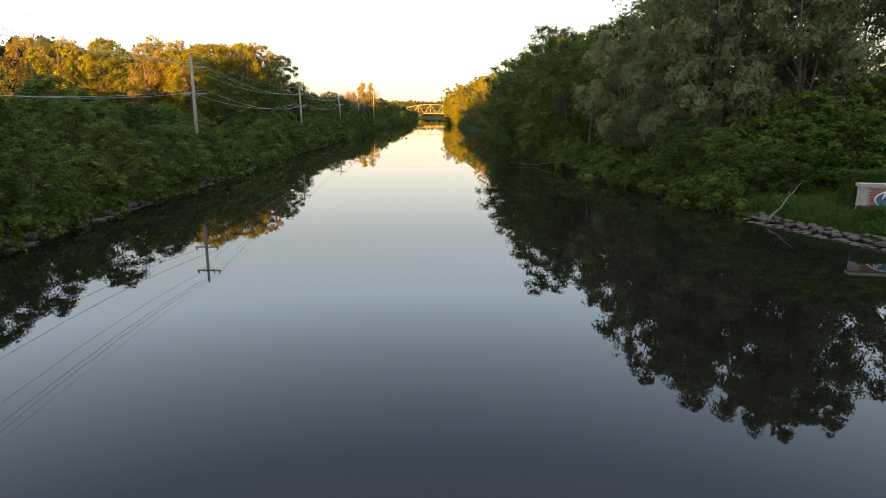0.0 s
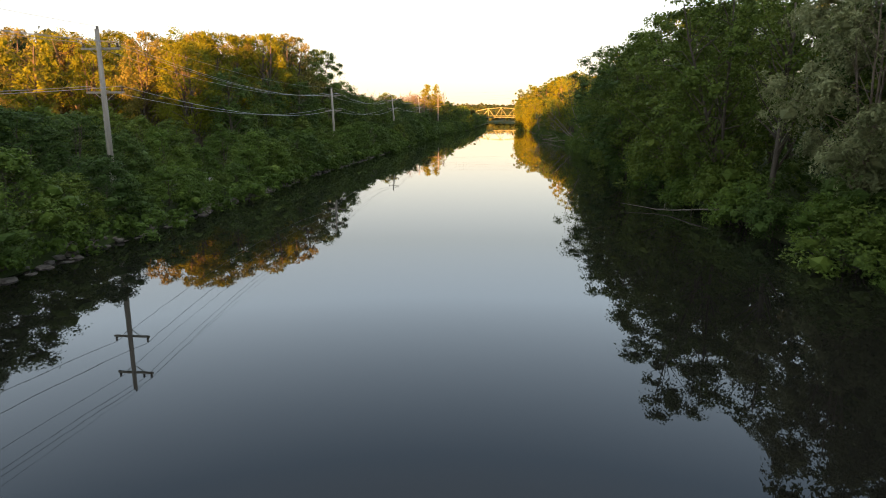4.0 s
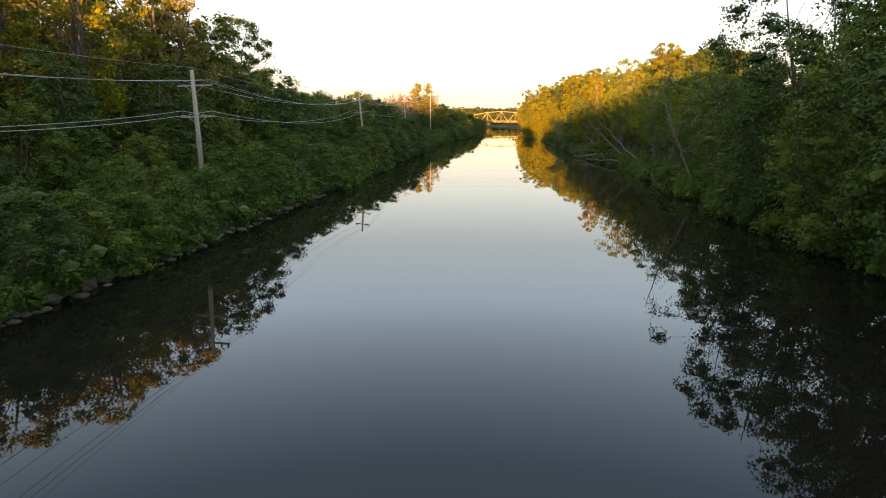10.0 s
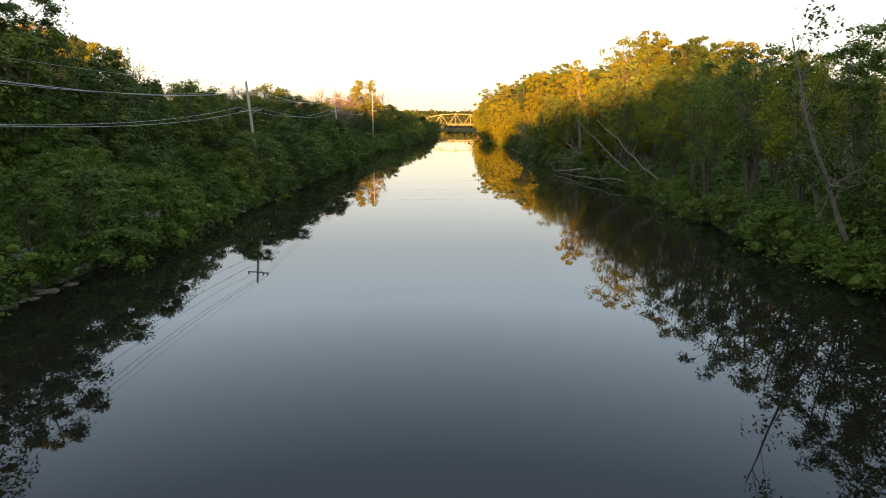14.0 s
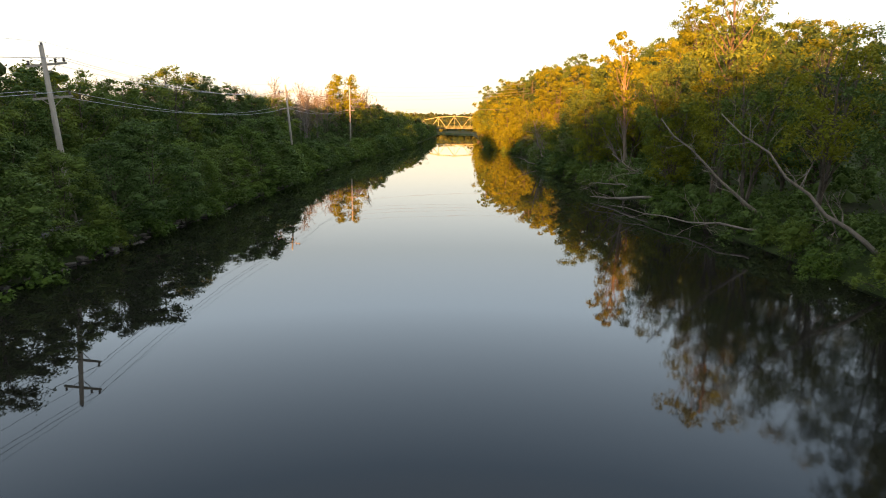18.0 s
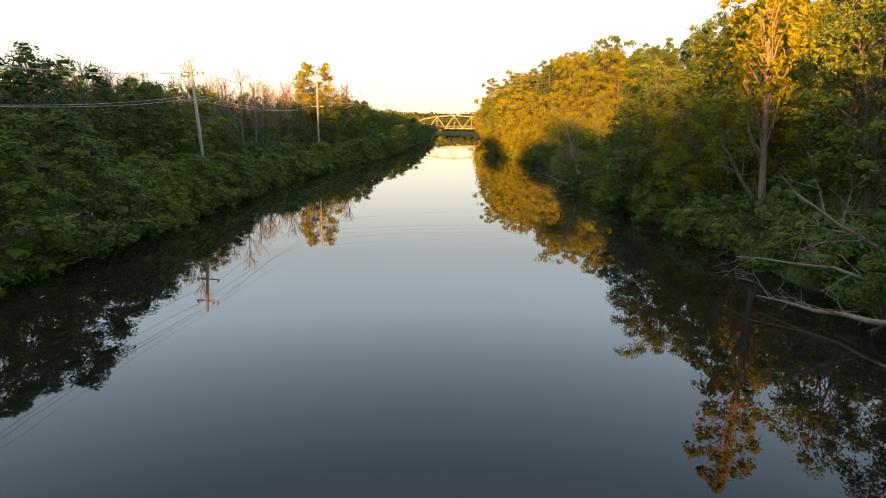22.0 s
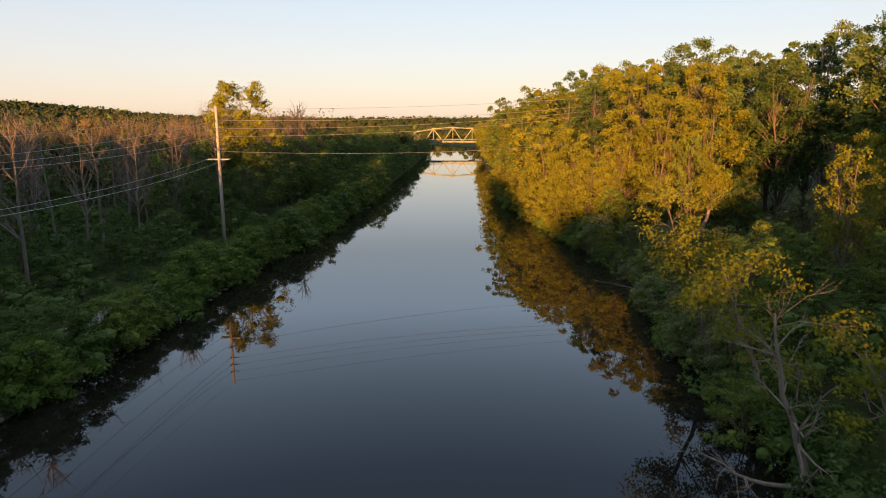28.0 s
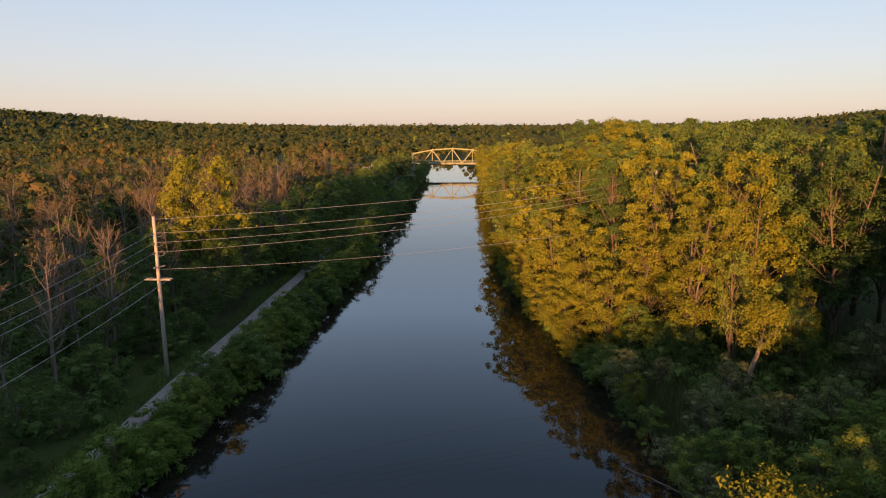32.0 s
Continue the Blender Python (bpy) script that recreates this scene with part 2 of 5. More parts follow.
# ---- geometry helpers ----
class Geo:
    """Vertices, quads and triangles gathered for one mesh."""

    def __init__(self):
        self.v, self.q, self.t, self.n = [], [], [], 0

    def add(self, v, q=None, t=None):
        v = np.asarray(v, float).reshape(-1, 3)
        if q is not None and len(q):
            self.q.append(np.asarray(q, int).reshape(-1, 4) + self.n)
        if t is not None and len(t):
            self.t.append(np.asarray(t, int).reshape(-1, 3) + self.n)
        self.v.append(v)
        self.n += len(v)
        return self

    def mesh(self, name, mat, smooth=False):
        me = bpy.data.meshes.new(name)
        v = np.concatenate(self.v)
        q = np.concatenate(self.q) if self.q else np.zeros((0, 4), int)
        t = np.concatenate(self.t) if self.t else np.zeros((0, 3), int)
        me.vertices.add(len(v))
        me.vertices.foreach_set("co", v.ravel().astype(np.float32))
        me.loops.add(q.size + t.size)
        me.loops.foreach_set("vertex_index", np.concatenate([q.ravel(), t.ravel()]).astype(np.int32))
        me.polygons.add(len(q) + len(t))
        me.polygons.foreach_set("loop_start", np.concatenate([np.arange(len(q)) * 4, q.size + np.arange(len(t)) * 3]).astype(np.int32))
        me.update(calc_edges=True)
        me.polygons.foreach_set("use_smooth", np.full(len(q) + len(t), smooth))
        me.materials.append(mat)
        return me


def tube(g, pts, rads, n=6, cap=True):
    """A bent, tapered round bar through pts."""
    pts, rads = np.asarray(pts, float), np.asarray(rads, float)
    way = np.gradient(pts, axis=0)
    way /= np.linalg.norm(way, axis=1)[:, None] + 1e-9
    ref = np.where(np.abs(way[:, 2:3]) > 0.9, [[1.0, 0, 0]], [[0, 0, 1.0]])
    a = np.cross(way, ref)
    a /= np.linalg.norm(a, axis=1)[:, None]
    b = np.cross(way, a)
    th = np.arange(n) * 2 * np.pi / n
    ring = pts[:, None] + rads[:, None, None] * (np.cos(th)[None, :, None] * a[:, None] + np.sin(th)[None, :, None] * b[:, None])
    k = len(pts)
    i, j = np.meshgrid(np.arange(k - 1), np.arange(n), indexing="ij")
    q = np.stack([i * n + j, i * n + (j + 1) % n, (i + 1) * n + (j + 1) % n, (i + 1) * n + j], -1).reshape(-1, 4)
    v, t = ring.reshape(-1, 3), []
    if cap:
        v = np.concatenate([v, pts[:1], pts[-1:]])
        t = [(k * n, (s + 1) % n, s) for s in range(n)] + [(k * n + 1, (k - 1) * n + s, (k - 1) * n + (s + 1) % n) for s in range(n)]
    return g.add(v, q, t)


def box(g, lo, hi, m=None):
    (x0, y0, z0), (x1, y1, z1) = lo, hi
    v = np.array([(x, y, z) for z in (z0, z1) for x, y in ((x0, y0), (x1, y0), (x1, y1), (x0, y1))], float)
    if m is not None:
        v = np.array([m @ Vector(p) for p in v])
    return g.add(v, [(0, 3, 2, 1), (4, 5, 6, 7), (0, 1, 5, 4), (1, 2, 6, 5), (2, 3, 7, 6), (3, 0, 4, 7)])


def beam(g, a, b, w, h):
    """A square bar from a to b, w wide and h high."""
    a, b = Vector(a), Vector(b)
    m = Matrix.Translation(a) @ (b - a).to_track_quat("Y", "Z").to_matrix().to_4x4()
    return box(g, (-w / 2, 0, -h / 2), (w / 2, (b - a).length, h / 2), m)


def ico(level):
    bm = bmesh.new()
    bmesh.ops.create_icosphere(bm, subdivisions=level, radius=1)
    v, t = np.array([x.co for x in bm.verts]), np.array([[x.index for x in f.verts] for f in bm.faces])
    bm.free()
    return v, t


ICO_V, ICO_T = ico(1)


def blob(g, c, r, rng, squash=0.8, rough=0.25):
    v = ICO_V * (1 + rng.uniform(-rough, rough, (len(ICO_V), 1))) * np.array([r, r, r * squash])
    return g.add(v + np.asarray(c), None, ICO_T)


def leaves(g, cen, rad, per, ln, wd, rng, squash=0.8, up=0.5, lo=0.6, hang=0.0, kite=False, fuzz=0.24, sprays=9):
    """Leaves held in flat twig sprays on the balls (cen, rad); per: leaves for each ball. kite: four-cornered and folded along the middle."""
    cen, rad = np.asarray(cen, float).reshape(-1, 3), np.asarray(rad, float)
    ns = max(1, min(sprays, per // 4)) if per >= 8 else per
    k = max(1, per // ns)
    own = np.repeat(np.arange(len(cen)), ns)
    m = len(own)
    u = rng.normal(size=(m, 3)) + np.array([0, 0, 0.2])
    u /= np.linalg.norm(u, axis=1)[:, None]
    long = rng.uniform(0.75, 1.45, (len(cen), 3)) * np.array([1, 1, squash])
    mid = cen[own] + u * (rad[own] * np.abs(rng.normal(lo + 0.2, fuzz * 0.8, m)))[:, None] * long[own]
    face = u * 0.8 + rng.normal(size=(m, 3)) * 0.3 + np.array([0, 0, up])
    face /= np.linalg.norm(face, axis=1)[:, None]
    size = rad[own] * 1.05 / math.sqrt(ns) * rng.uniform(0.6, 1.35, m)
    idx = np.repeat(np.arange(m), k)
    n = len(idx)
    e = rng.normal(size=(n, 3))
    e -= 0.62 * (e * face[idx]).sum(1)[:, None] * face[idx]
    p = mid[idx] + e * size[idx][:, None]
    p[:, 2] -= 0.12 * (e * e).sum(1) * size[idx]
    nrm = face[idx] + e * 0.2 + rng.normal(size=(n, 3)) * 0.5
    nrm /= np.linalg.norm(nrm, axis=1)[:, None]
    t = e * 0.5 + rng.normal(size=(n, 3)) * 0.6 + np.array([0, 0, -hang])
    t -= nrm * (t * nrm).sum(1)[:, None]
    t /= np.linalg.norm(t, axis=1)[:, None] + 1e-9
    b = np.cross(nrm, t)
    s = rng.uniform(0.6, 1.4, (n, 1))
    l2, w2 = ln * s / 2, wd * s / 2
    if kite:
        fold = nrm * w2 * 0.45
        v = np.stack([p - t * l2, p + b * w2 + fold - t * l2 * 0.1, p + t * l2, p - b * w2 + fold - t * l2 * 0.1], 1).reshape(-1, 3)
        return g.add(v, np.arange(4 * n).reshape(-1, 4))
    v = np.stack([p - t * l2 - b * w2 * 0.8, p + b * w2 * 1.2 - t * l2 * 0.3, p + t * l2], 1).reshape(-1, 3)
    return g.add(v, None, np.arange(3 * n).reshape(-1, 3))


def part(name, g, mat, parent, label="", smooth=False):
    ob = new(name, g.mesh(name, mat, smooth) if isinstance(g, Geo) else g)
    ob.parent = parent
    return tagged(ob, label)


def thing(name, label, category, group="", kind=""):
    return tagged(new(name), label, category, group, kind)


def setting(name, g, mat, label, category, kind="structure", smooth=False):
    return tagged(new(name, g.mesh(name, mat, smooth)), label, category, "", kind)


FRESH = set()


def put(proto, x, y, z, turn=0.0, size=1.0, tall=1.0, lean=(0.0, 0.0)):
    """Sets the built plant down, or a copy of it once it stands."""
    m = pose(x, y, z, lean[0], lean[1], turn) @ Matrix.Diagonal((size, size, size * tall, 1))
    if proto.name in FRESH:
        FRESH.discard(proto.name)
        proto.matrix_basis = m
        return proto
    c = copy_thing(proto, pose(0, 0, 0))
    c.matrix_basis = m
    return c


# ---- plants ----
def crown_spots(rng, h, low, wide, count, shape):
    """Places and sizes of the leaf clumps of a crown."""
    cen, rad = [], []
    for i in range(count):
        f = (i + rng.random()) / count
        if shape == "dome":
            w = wide * math.cos(1.45 * f) ** 0.75
        elif shape == "round":
            w = wide * math.sin(math.pi * (0.12 + 0.80 * f)) ** 0.7
        elif shape == "spread":
            w = wide * (0.55 + 0.6 * f) * (1.0 if f < 0.75 else 1.9 - 1.2 * f)
        else:
            w = wide * (0.95 - 0.6 * f)
        a, d = i * 2.4 + rng.uniform(-0.6, 0.6), w * (rng.uniform(0.72, 1.0) if shape == "dome" else rng.uniform(0.35, 1.0))
        cen.append((d * math.cos(a), d * math.sin(a), h * (low + (0.94 - low) * f)))
        rad.append(wide * rng.uniform(0.6, 1.1) * 1.75 / count ** 0.5 * (1.1 - 0.35 * f))
    return np.array(cen), np.array(rad)


def tree(name, label, seed, h, wide, leaf_mat, low=0.3, clumps=22, per=120, ln=0.42, wd=0.24, shape="round", bark=BARK,
         core=True, hang=0.0, bare=0.0, girth=0.022, bend=0.04, forks=1, squash=0.75, fuzz=0.24, up=0.5, sprays=9):
    rng = np.random.default_rng(seed)
    root = thing(name, label, "tree", "trees along the canal")
    wood, green = Geo(), Geo()
    cen, rad = crown_spots(rng, h, low, wide, clumps, shape)
    k = 7
    for fk in range(forks):
        off = rng.normal(size=2) * bend * h + (np.array([math.cos(fk * 2.4), math.sin(fk * 2.4)]) * h * 0.10 * (forks > 1))
        zs = np.linspace(-0.4, h * 0.86, k)
        f = np.clip(zs / h, 0, 1)
        trunk = np.stack([off[0] * f ** 1.3 + rng.normal(size=k) * 0.008 * h * f, off[1] * f ** 1.3 + rng.normal(size=k) * 0.008 * h * f, zs], 1)
        r0 = girth * h / (1 + 0.35 * (forks - 1))
        rr = r0 * (1 - 0.86 * f)
        rr[0] *= 1.5
        tube(wood, trunk, rr, 7)
        for c, r in list(zip(cen, rad))[fk::forks]:
            z0 = max(h * 0.12, c[2] - h * rng.uniform(0.10, 0.26))
            s = np.array([np.interp(z0, zs, trunk[:, i]) for i in range(3)])
            mid = (s + c) / 2 + np.array([0, 0, h * 0.02]) + rng.normal(size=3) * 0.02 * h
            rb = r0 * (1 - 0.86 * z0 / h) * 0.5
            tube(wood, [s, mid, c + rng.normal(size=3) * r * 0.3], [rb, rb * 0.6, rb * 0.18], 5, False)
    part("trunk", wood, bark, root, smooth=True)
    if core:
        for c, r in zip(cen, rad):
            blob(green, c, r * (0.48 if shape == "dome" else 0.42), rng, squash)
    leaves(green, cen, rad, per, ln, wd, rng, squash, up, hang=hang, fuzz=fuzz, sprays=sprays)
    part("crown", green, leaf_mat, root)
    FRESH.add(root.name)
    return root


def bare_tree(name, label, seed, h, wide, mat=TWIG, buds=None, limbs=16, twigs=9, lean=0.0):
    """Leafless or barely budding tree: a stem, rising limbs and many fine twigs."""
    rng = np.random.default_rng(seed)
    root = thing(name, label, "tree", "trees along the canal")
    wood = Geo()
    k = 7
    zs = np.linspace(-0.4, h * 0.93, k)
    f = np.clip(zs / h, 0, 1)
    trunk = np.stack([lean * zs + rng.normal(size=k) * 0.014 * h * f, rng.normal(size=k) * 0.014 * h * f, zs], 1)
    tube(wood, trunk, 0.0125 * h * (1 - 0.9 * f), 6)
    tips = []
    for i in range(limbs):
        z0 = h * rng.uniform(0.28, 0.85)
        s = np.array([np.interp(z0, zs, trunk[:, j]) for j in range(3)])
        a, ln = rng.uniform(0, 6.28), wide * rng.uniform(0.6, 1.1) * (1.25 - 0.8 * z0 / h)
        e = s + np.array([math.cos(a) * ln, math.sin(a) * ln, ln * rng.uniform(0.9, 2.0)])
        e[2] = min(e[2], h * 1.02)
        m = (s + e) / 2 + np.array([math.cos(a), math.sin(a), -0.5]) * ln * 0.12
        r0 = 0.006 * h * (1.1 - z0 / h) + 0.012
        tube(wood, [s, m, e], [r0, r0 * 0.7, r0 * 0.25], 4, False)
        for j in range(twigs):
            w = rng.uniform(0.25, 1.0)
            b = s * (1 - w) ** 2 + 2 * w * (1 - w) * m + w * w * e
            d = rng.normal(size=3) * 0.6 + np.array([math.cos(a) * 0.5, math.sin(a) * 0.5, 0.9])
            d *= rng.uniform(0.5, 1.2) * h * 0.075 / np.linalg.norm(d)
            tube(wood, [b, b + d * 0.5 + rng.normal(size=3) * 0.05, b + d], [0.022, 0.016, 0.007], 3, False)
            tips.append(b + d * 0.8)
    part("trunk", wood, mat, root)
    if buds:
        g = Geo()
        leaves(g, tips, np.full(len(tips), h * 0.05), buds[1], buds[2], buds[2] * 0.6, rng, 1.0)
        part("crown", g, buds[0], root)
    FRESH.add(root.name)
    return root


def shrub(name, label, seed, h, wide, mat, clumps=11, per=300, ln=0.14, wd=0.09):
    rng = np.random.default_rng(seed)
    root = thing(name, label, "shrub", "shrubs on the banks")
    wood, green = Geo(), Geo()
    cen, rad = [], []
    for i in range(clumps):
        a, f = i * 2.4 + rng.uniform(-0.4, 0.4), (i + 0.5) / clumps
        d = wide * (1.0 - 0.75 * f) * rng.uniform(0.55, 1.0)
        cen.append((d * math.cos(a), d * math.sin(a), h * (0.18 + 0.64 * f)))
        rad.append(wide * rng.uniform(0.28, 0.46))
    for c in cen:
        tube(wood, [(c[0] * 0.1, c[1] * 0.1, -0.3), (c[0] * 0.6, c[1] * 0.6, c[2] * 0.6), c], [0.045, 0.03, 0.012], 4, False)
    part("stem", wood, BARK, root)
    for c, r in zip(cen, rad):
        blob(green, c, r * 0.55, rng, 0.85)
    leaves(green, cen, rad, per, ln, wd, rng, 0.85, sprays=14)
    # upright shoots that break the outline
    tips = np.array(cen) + rng.normal(size=(len(cen), 3)) * 0.3 * wide + np.array([0, 0, 0.4 * wide])
    leaves(green, tips, np.full(len(tips), wide * 0.2), max(8, per // 5), ln, wd, rng, 1.7)
    part("foliage", green, mat, root)
    FRESH.add(root.name)
    return root


# ---- the plan: water edges, path, ground heights ----
def line(knots):
    ys, xs = [k[0] for k in knots], [k[1] for k in knots]
    return lambda y: float(np.interp(y, ys, xs))


LEFT = line([(-140, -17), (25, -17.2), (60, -18.2), (95, -19.8), (160, -20.3), (215, -21.8), (245, -23.2), (270, -22.2), (290, -20.8), (330, -19.0),
             (420, -19.5), (560, -21.0), (640, -22), (700, -45), (760, -100)])
RIGHT = line([(-140, 26), (0, 24), (18, 22.5), (25, 20.2), (31, 18.4), (40, 17.2), (60, 14.6), (110, 13.8), (165, 13.6), (190, 12.7), (220, 11.2),
              (250, 11.5), (276, 13.4), (300, 9.4), (330, 6.2), (360, 4.8), (420, 5.4), (560, 6.0), (640, 5), (700, -18), (760, -70)])
PATH = line([(-140, -24), (50, -24.6), (78, -23.9), (113, -22.0), (172, -24.2), (226, -26.8), (330, -26.6), (420, -26.4), (640, -28), (760, -110)])


def smooth(a, b, x):
    f = min(1.0, max(0.0, (x - a) / (b - a)))
    return f * f * (3 - 2 * f)


def ground_z(x, y):
    """Height of the land above the water at z = 0."""
    l, r = LEFT(min(y, 760)) + 0.55 * noise.noise((1.0, y * 0.17, 2.0)), RIGHT(min(y, 760)) + 0.9 * noise.noise((4.0, y * 0.15, 5.0))
    out = max(l - x, x - r)
    if y > 772:
        out = max(out, (y - 772) * 0.6)
    if y < -112:
        out = max(out, (-112 - y) * 0.6)
    if out < 0:
        return -min(2.0, -out * 0.8) - 0.25
    z = 0.9 * smooth(-0.3, 2.6, out) + 0.35 * smooth(4, 30, out)
    z += 0.25 * noise.noise((x * 0.06, y * 0.06, 0.0)) * smooth(2, 8, out)
    z += 24 * smooth(800, 1700, y) + 44 * math.exp(-((x + 980) / 300) ** 2 - ((y - 1350) / 420) ** 2) + 50 * math.exp(-((x - 930) / 270) ** 2 - ((y - 1250) / 420) ** 2)
    z += 6 * noise.noise((x * 0.003, y * 0.003, 3.0)) * smooth(700, 1200, y)
    # unseen rise behind, added to lift the wood that shades the banks
    z += 11 * max(1.85 * smooth(-92, -78, x) * smooth(-114, -150, y), smooth(-68, -60, x) * smooth(-5, -25, y) * smooth(-36, -44, x))
    return z


def build_ground():
    ys = list(np.arange(-140, 640, 4.0)) + list(np.arange(640, 800, 10.0)) + list(np.arange(800, 2000, 60.0)) + [2100, 2400, 3000, 4500]
    ys = [-4000, -1500, -600, -300, -220, -180, -160] + ys
    offs = [0.5, -0.4, -1.0, -1.8, -2.6, -3.4, -4.4, -5.6, -7, -9, -12, -16, -22, -30, -42, -60, -90, -130, -190, -280, -400, -560, -760, -1000, -1400, -2200, -4000]
    v, cols = [], 2 * len(offs) + 3
    for y in ys:
        l, r = LEFT(min(max(y, -140), 760)), RIGHT(min(max(y, -140), 760))
        xs = [l + o for o in reversed(offs)] + [l * 0.75 + r * 0.25, (l + r) / 2, l * 0.25 + r * 0.75] + [r - o for o in offs]
        v += [(x, y, ground_z(x, y)) for x in xs]
    i, j = np.meshgrid(np.arange(len(ys) - 1), np.arange(cols - 1), indexing="ij")
    q = np.stack([i * cols + j, i * cols + j + 1, (i + 1) * cols + j + 1, (i + 1) * cols + j], -1).reshape(-1, 4)
    setting("ground", Geo().add(v, q), GROUND, "grassy woodland soil with banks sloping to the canal", "ground", smooth=True)
    # water: one level sheet that the banks close in
    v, q = [], []
    ws = list(np.arange(-130, 790, 20.0))
    for y in ws:
        yy = min(y, 760)
        v += [(LEFT(yy) - 3, y, 0), (RIGHT(yy) + 3, y, 0)]
    q = [(2 * k, 2 * k + 1, 2 * k + 3, 2 * k + 2) for k in range(len(ws) - 1)]
    setting("water", Geo().add(v, q), WATER, "still dark canal water mirroring trees and evening sky", "water")
    # towpath: a packed gravel band, slightly crowned
    v = []
    ps = np.arange(-120, 640, 3.0)
    for k, y in enumerate(ps):
        x, w = PATH(y) + 0.25 * noise.noise((0, y * 0.05, 7)), 0.95 + 0.15 * noise.noise((5, y * 0.11, 1))
        for s in (-1.0, -0.85, 0, 0.85, 1.0):
            v.append((x + s * w, y, ground_z(x + s * w, y) + (0.09 if abs(s) < 0.5 else 0.06 if abs(s) < 0.9 else -0.05)))
    q = [(5 * k + c, 5 * k + c + 1, 5 * k + c + 6, 5 * k + c + 5) for k in range(len(ps) - 1) for c in range(4)]
    setting("towpath", Geo().add(v, q), GRAVEL, "narrow grey gravel towpath along the bank", "path", smooth=True)


build_ground()

# ---- plants: built once, then set out ----
R = random.Random(11)
L_OAK = "tall dark green broadleaf tree with a dense crown"
FRONT = [tree("broadleaf_tree", L_OAK + " over the water", 20 + i, 14, 4.2 + 0.3 * i, m, low=lo, clumps=50, per=308, ln=0.19, wd=0.12, shape=s, forks=f, squash=0.5, girth=0.013, sprays=11)
         for i, (m, s, f, lo) in enumerate([(GREEN, "round", 2, 0.12), (GREEN, "round", 3, 0.12), (GREEN, "spread", 4, 0.14), (DEEP, "spread", 3, 0.12)])]
OAKS = [tree("broadleaf_tree", L_OAK, 30 + i, 15, 4.2 + 0.3 * i, m, low=0.22, clumps=36, per=216, ln=0.25, wd=0.16, shape=s, forks=f, girth=0.016, squash=0.6, sprays=11)
        for i, (m, s, f) in enumerate([(DEEP, "round", 1), (GREEN, "round", 2), (GREEN, "spread", 2), (DEEP, "cone", 1)])]
LIMES = [tree("box_elder_tree", "yellow-green box elder with layered open branches", 40 + i, 13, 3.9, LIME, low=0.2 + 0.03 * i, clumps=(44, 38, 34)[i], per=240, ln=0.22, wd=0.15,
              shape="spread" if i else "round", forks=2 + i, core=i == 0, squash=(0.42, 0.34, 0.36)[i], girth=0.013, up=0.15, sprays=10) for i in range(3)]
OPENS = [tree("open_crowned_tree", "slim bank tree with bare lower trunks and an open green crown", 50 + i, 14, 3.7, m, low=lo, clumps=30, per=216, ln=0.21, wd=0.14, shape="spread", forks=f, core=False,
              squash=0.42, girth=0.015, bend=0.06, up=0.3, sprays=9) for i, (m, lo, f) in enumerate([(GREEN, 0.36, 2), (DEEP, 0.30, 3), (LIME, 0.40, 2)])]
TALLS = [tree("tall_woodland_tree", lab, 55 + i, 20, 4.6, m, low=0.26, clumps=64, per=280, ln=0.22, wd=0.145, shape=sh, forks=f, core=i < 2, squash=0.45, girth=0.011, up=0.2, sprays=10)
         for i, (m, sh, f, lab) in enumerate([(DEEP, "round", 2, "tall dark green tree with a deep crown"), (GREEN, "spread", 2, "tall green tree with a broad layered crown"),
                                              (LIME, "round", 3, "tall sunlit yellow-green tree with an open crown"), (LIME, "spread", 2, "tall sunlit yellow-green tree with layered boughs")])]
WILLOWS = [tree("silver_willow_tree", "grey-green silver willow with fine drooping foliage", 60 + i, 13, 5.0, SILVER, low=0.16, clumps=60, per=300, ln=0.30, wd=0.10, fuzz=0.34,
                shape="round", forks=3, hang=0.9, squash=0.85, sprays=12) for i in range(2)]
FINE = [tree("silver_willow_tree", "large olive-grey willow with tufted fine foliage over the bank", 66 + i, 13, 4.8, OLIVE, low=0.16, clumps=54, per=910, ln=0.2, wd=0.085, shape="round", forks=4, hang=0.35,
             squash=0.7, fuzz=0.26, bark=TAN, girth=0.016, sprays=26, up=0.6) for i in range(2)]
MIDS = [tree("woodland_tree", "green woodland tree standing in the dense wood", 80 + i, 14, 3.6, m, low=0.3, clumps=22, per=130, ln=0.31, wd=0.21, shape=s, girth=0.014, sprays=8, up=0.3)
        for i, (m, s) in enumerate([(DEEP, "round"), (GREEN, "round"), (LIME, "spread"), (GREEN, "cone"), (RUST, "round")])]
LOWS = [tree("understorey_tree", "low bushy tree at the edge of the wood", 90 + i, 9, 3.4, m, low=0.05, clumps=28, per=260, ln=0.175, wd=0.115, shape="round", forks=3, girth=0.014, sprays=11)
        for i, m in enumerate((DEEP, GREEN, SHRUB))]
ROUND = tree("round_crowned_tree", "tall yellow-green tree with a broad rounded crown", 97, 18.2, 5.0, LIME, low=0.36, clumps=36, per=420, ln=0.26, wd=0.17, forks=3, up=0.2, squash=0.8, fuzz=0.28, girth=0.013, sprays=16)
SPARSE = [tree("thin_crowned_tree", "slender tree with a thin see-through crown", 100 + i, 14, 3.0, m, low=0.38, clumps=34, per=130, ln=0.21, wd=0.14, core=False,
               shape="round", girth=0.014, forks=1 + i, squash=0.5, up=0.25) for i, m in enumerate((GREEN, LIME))]
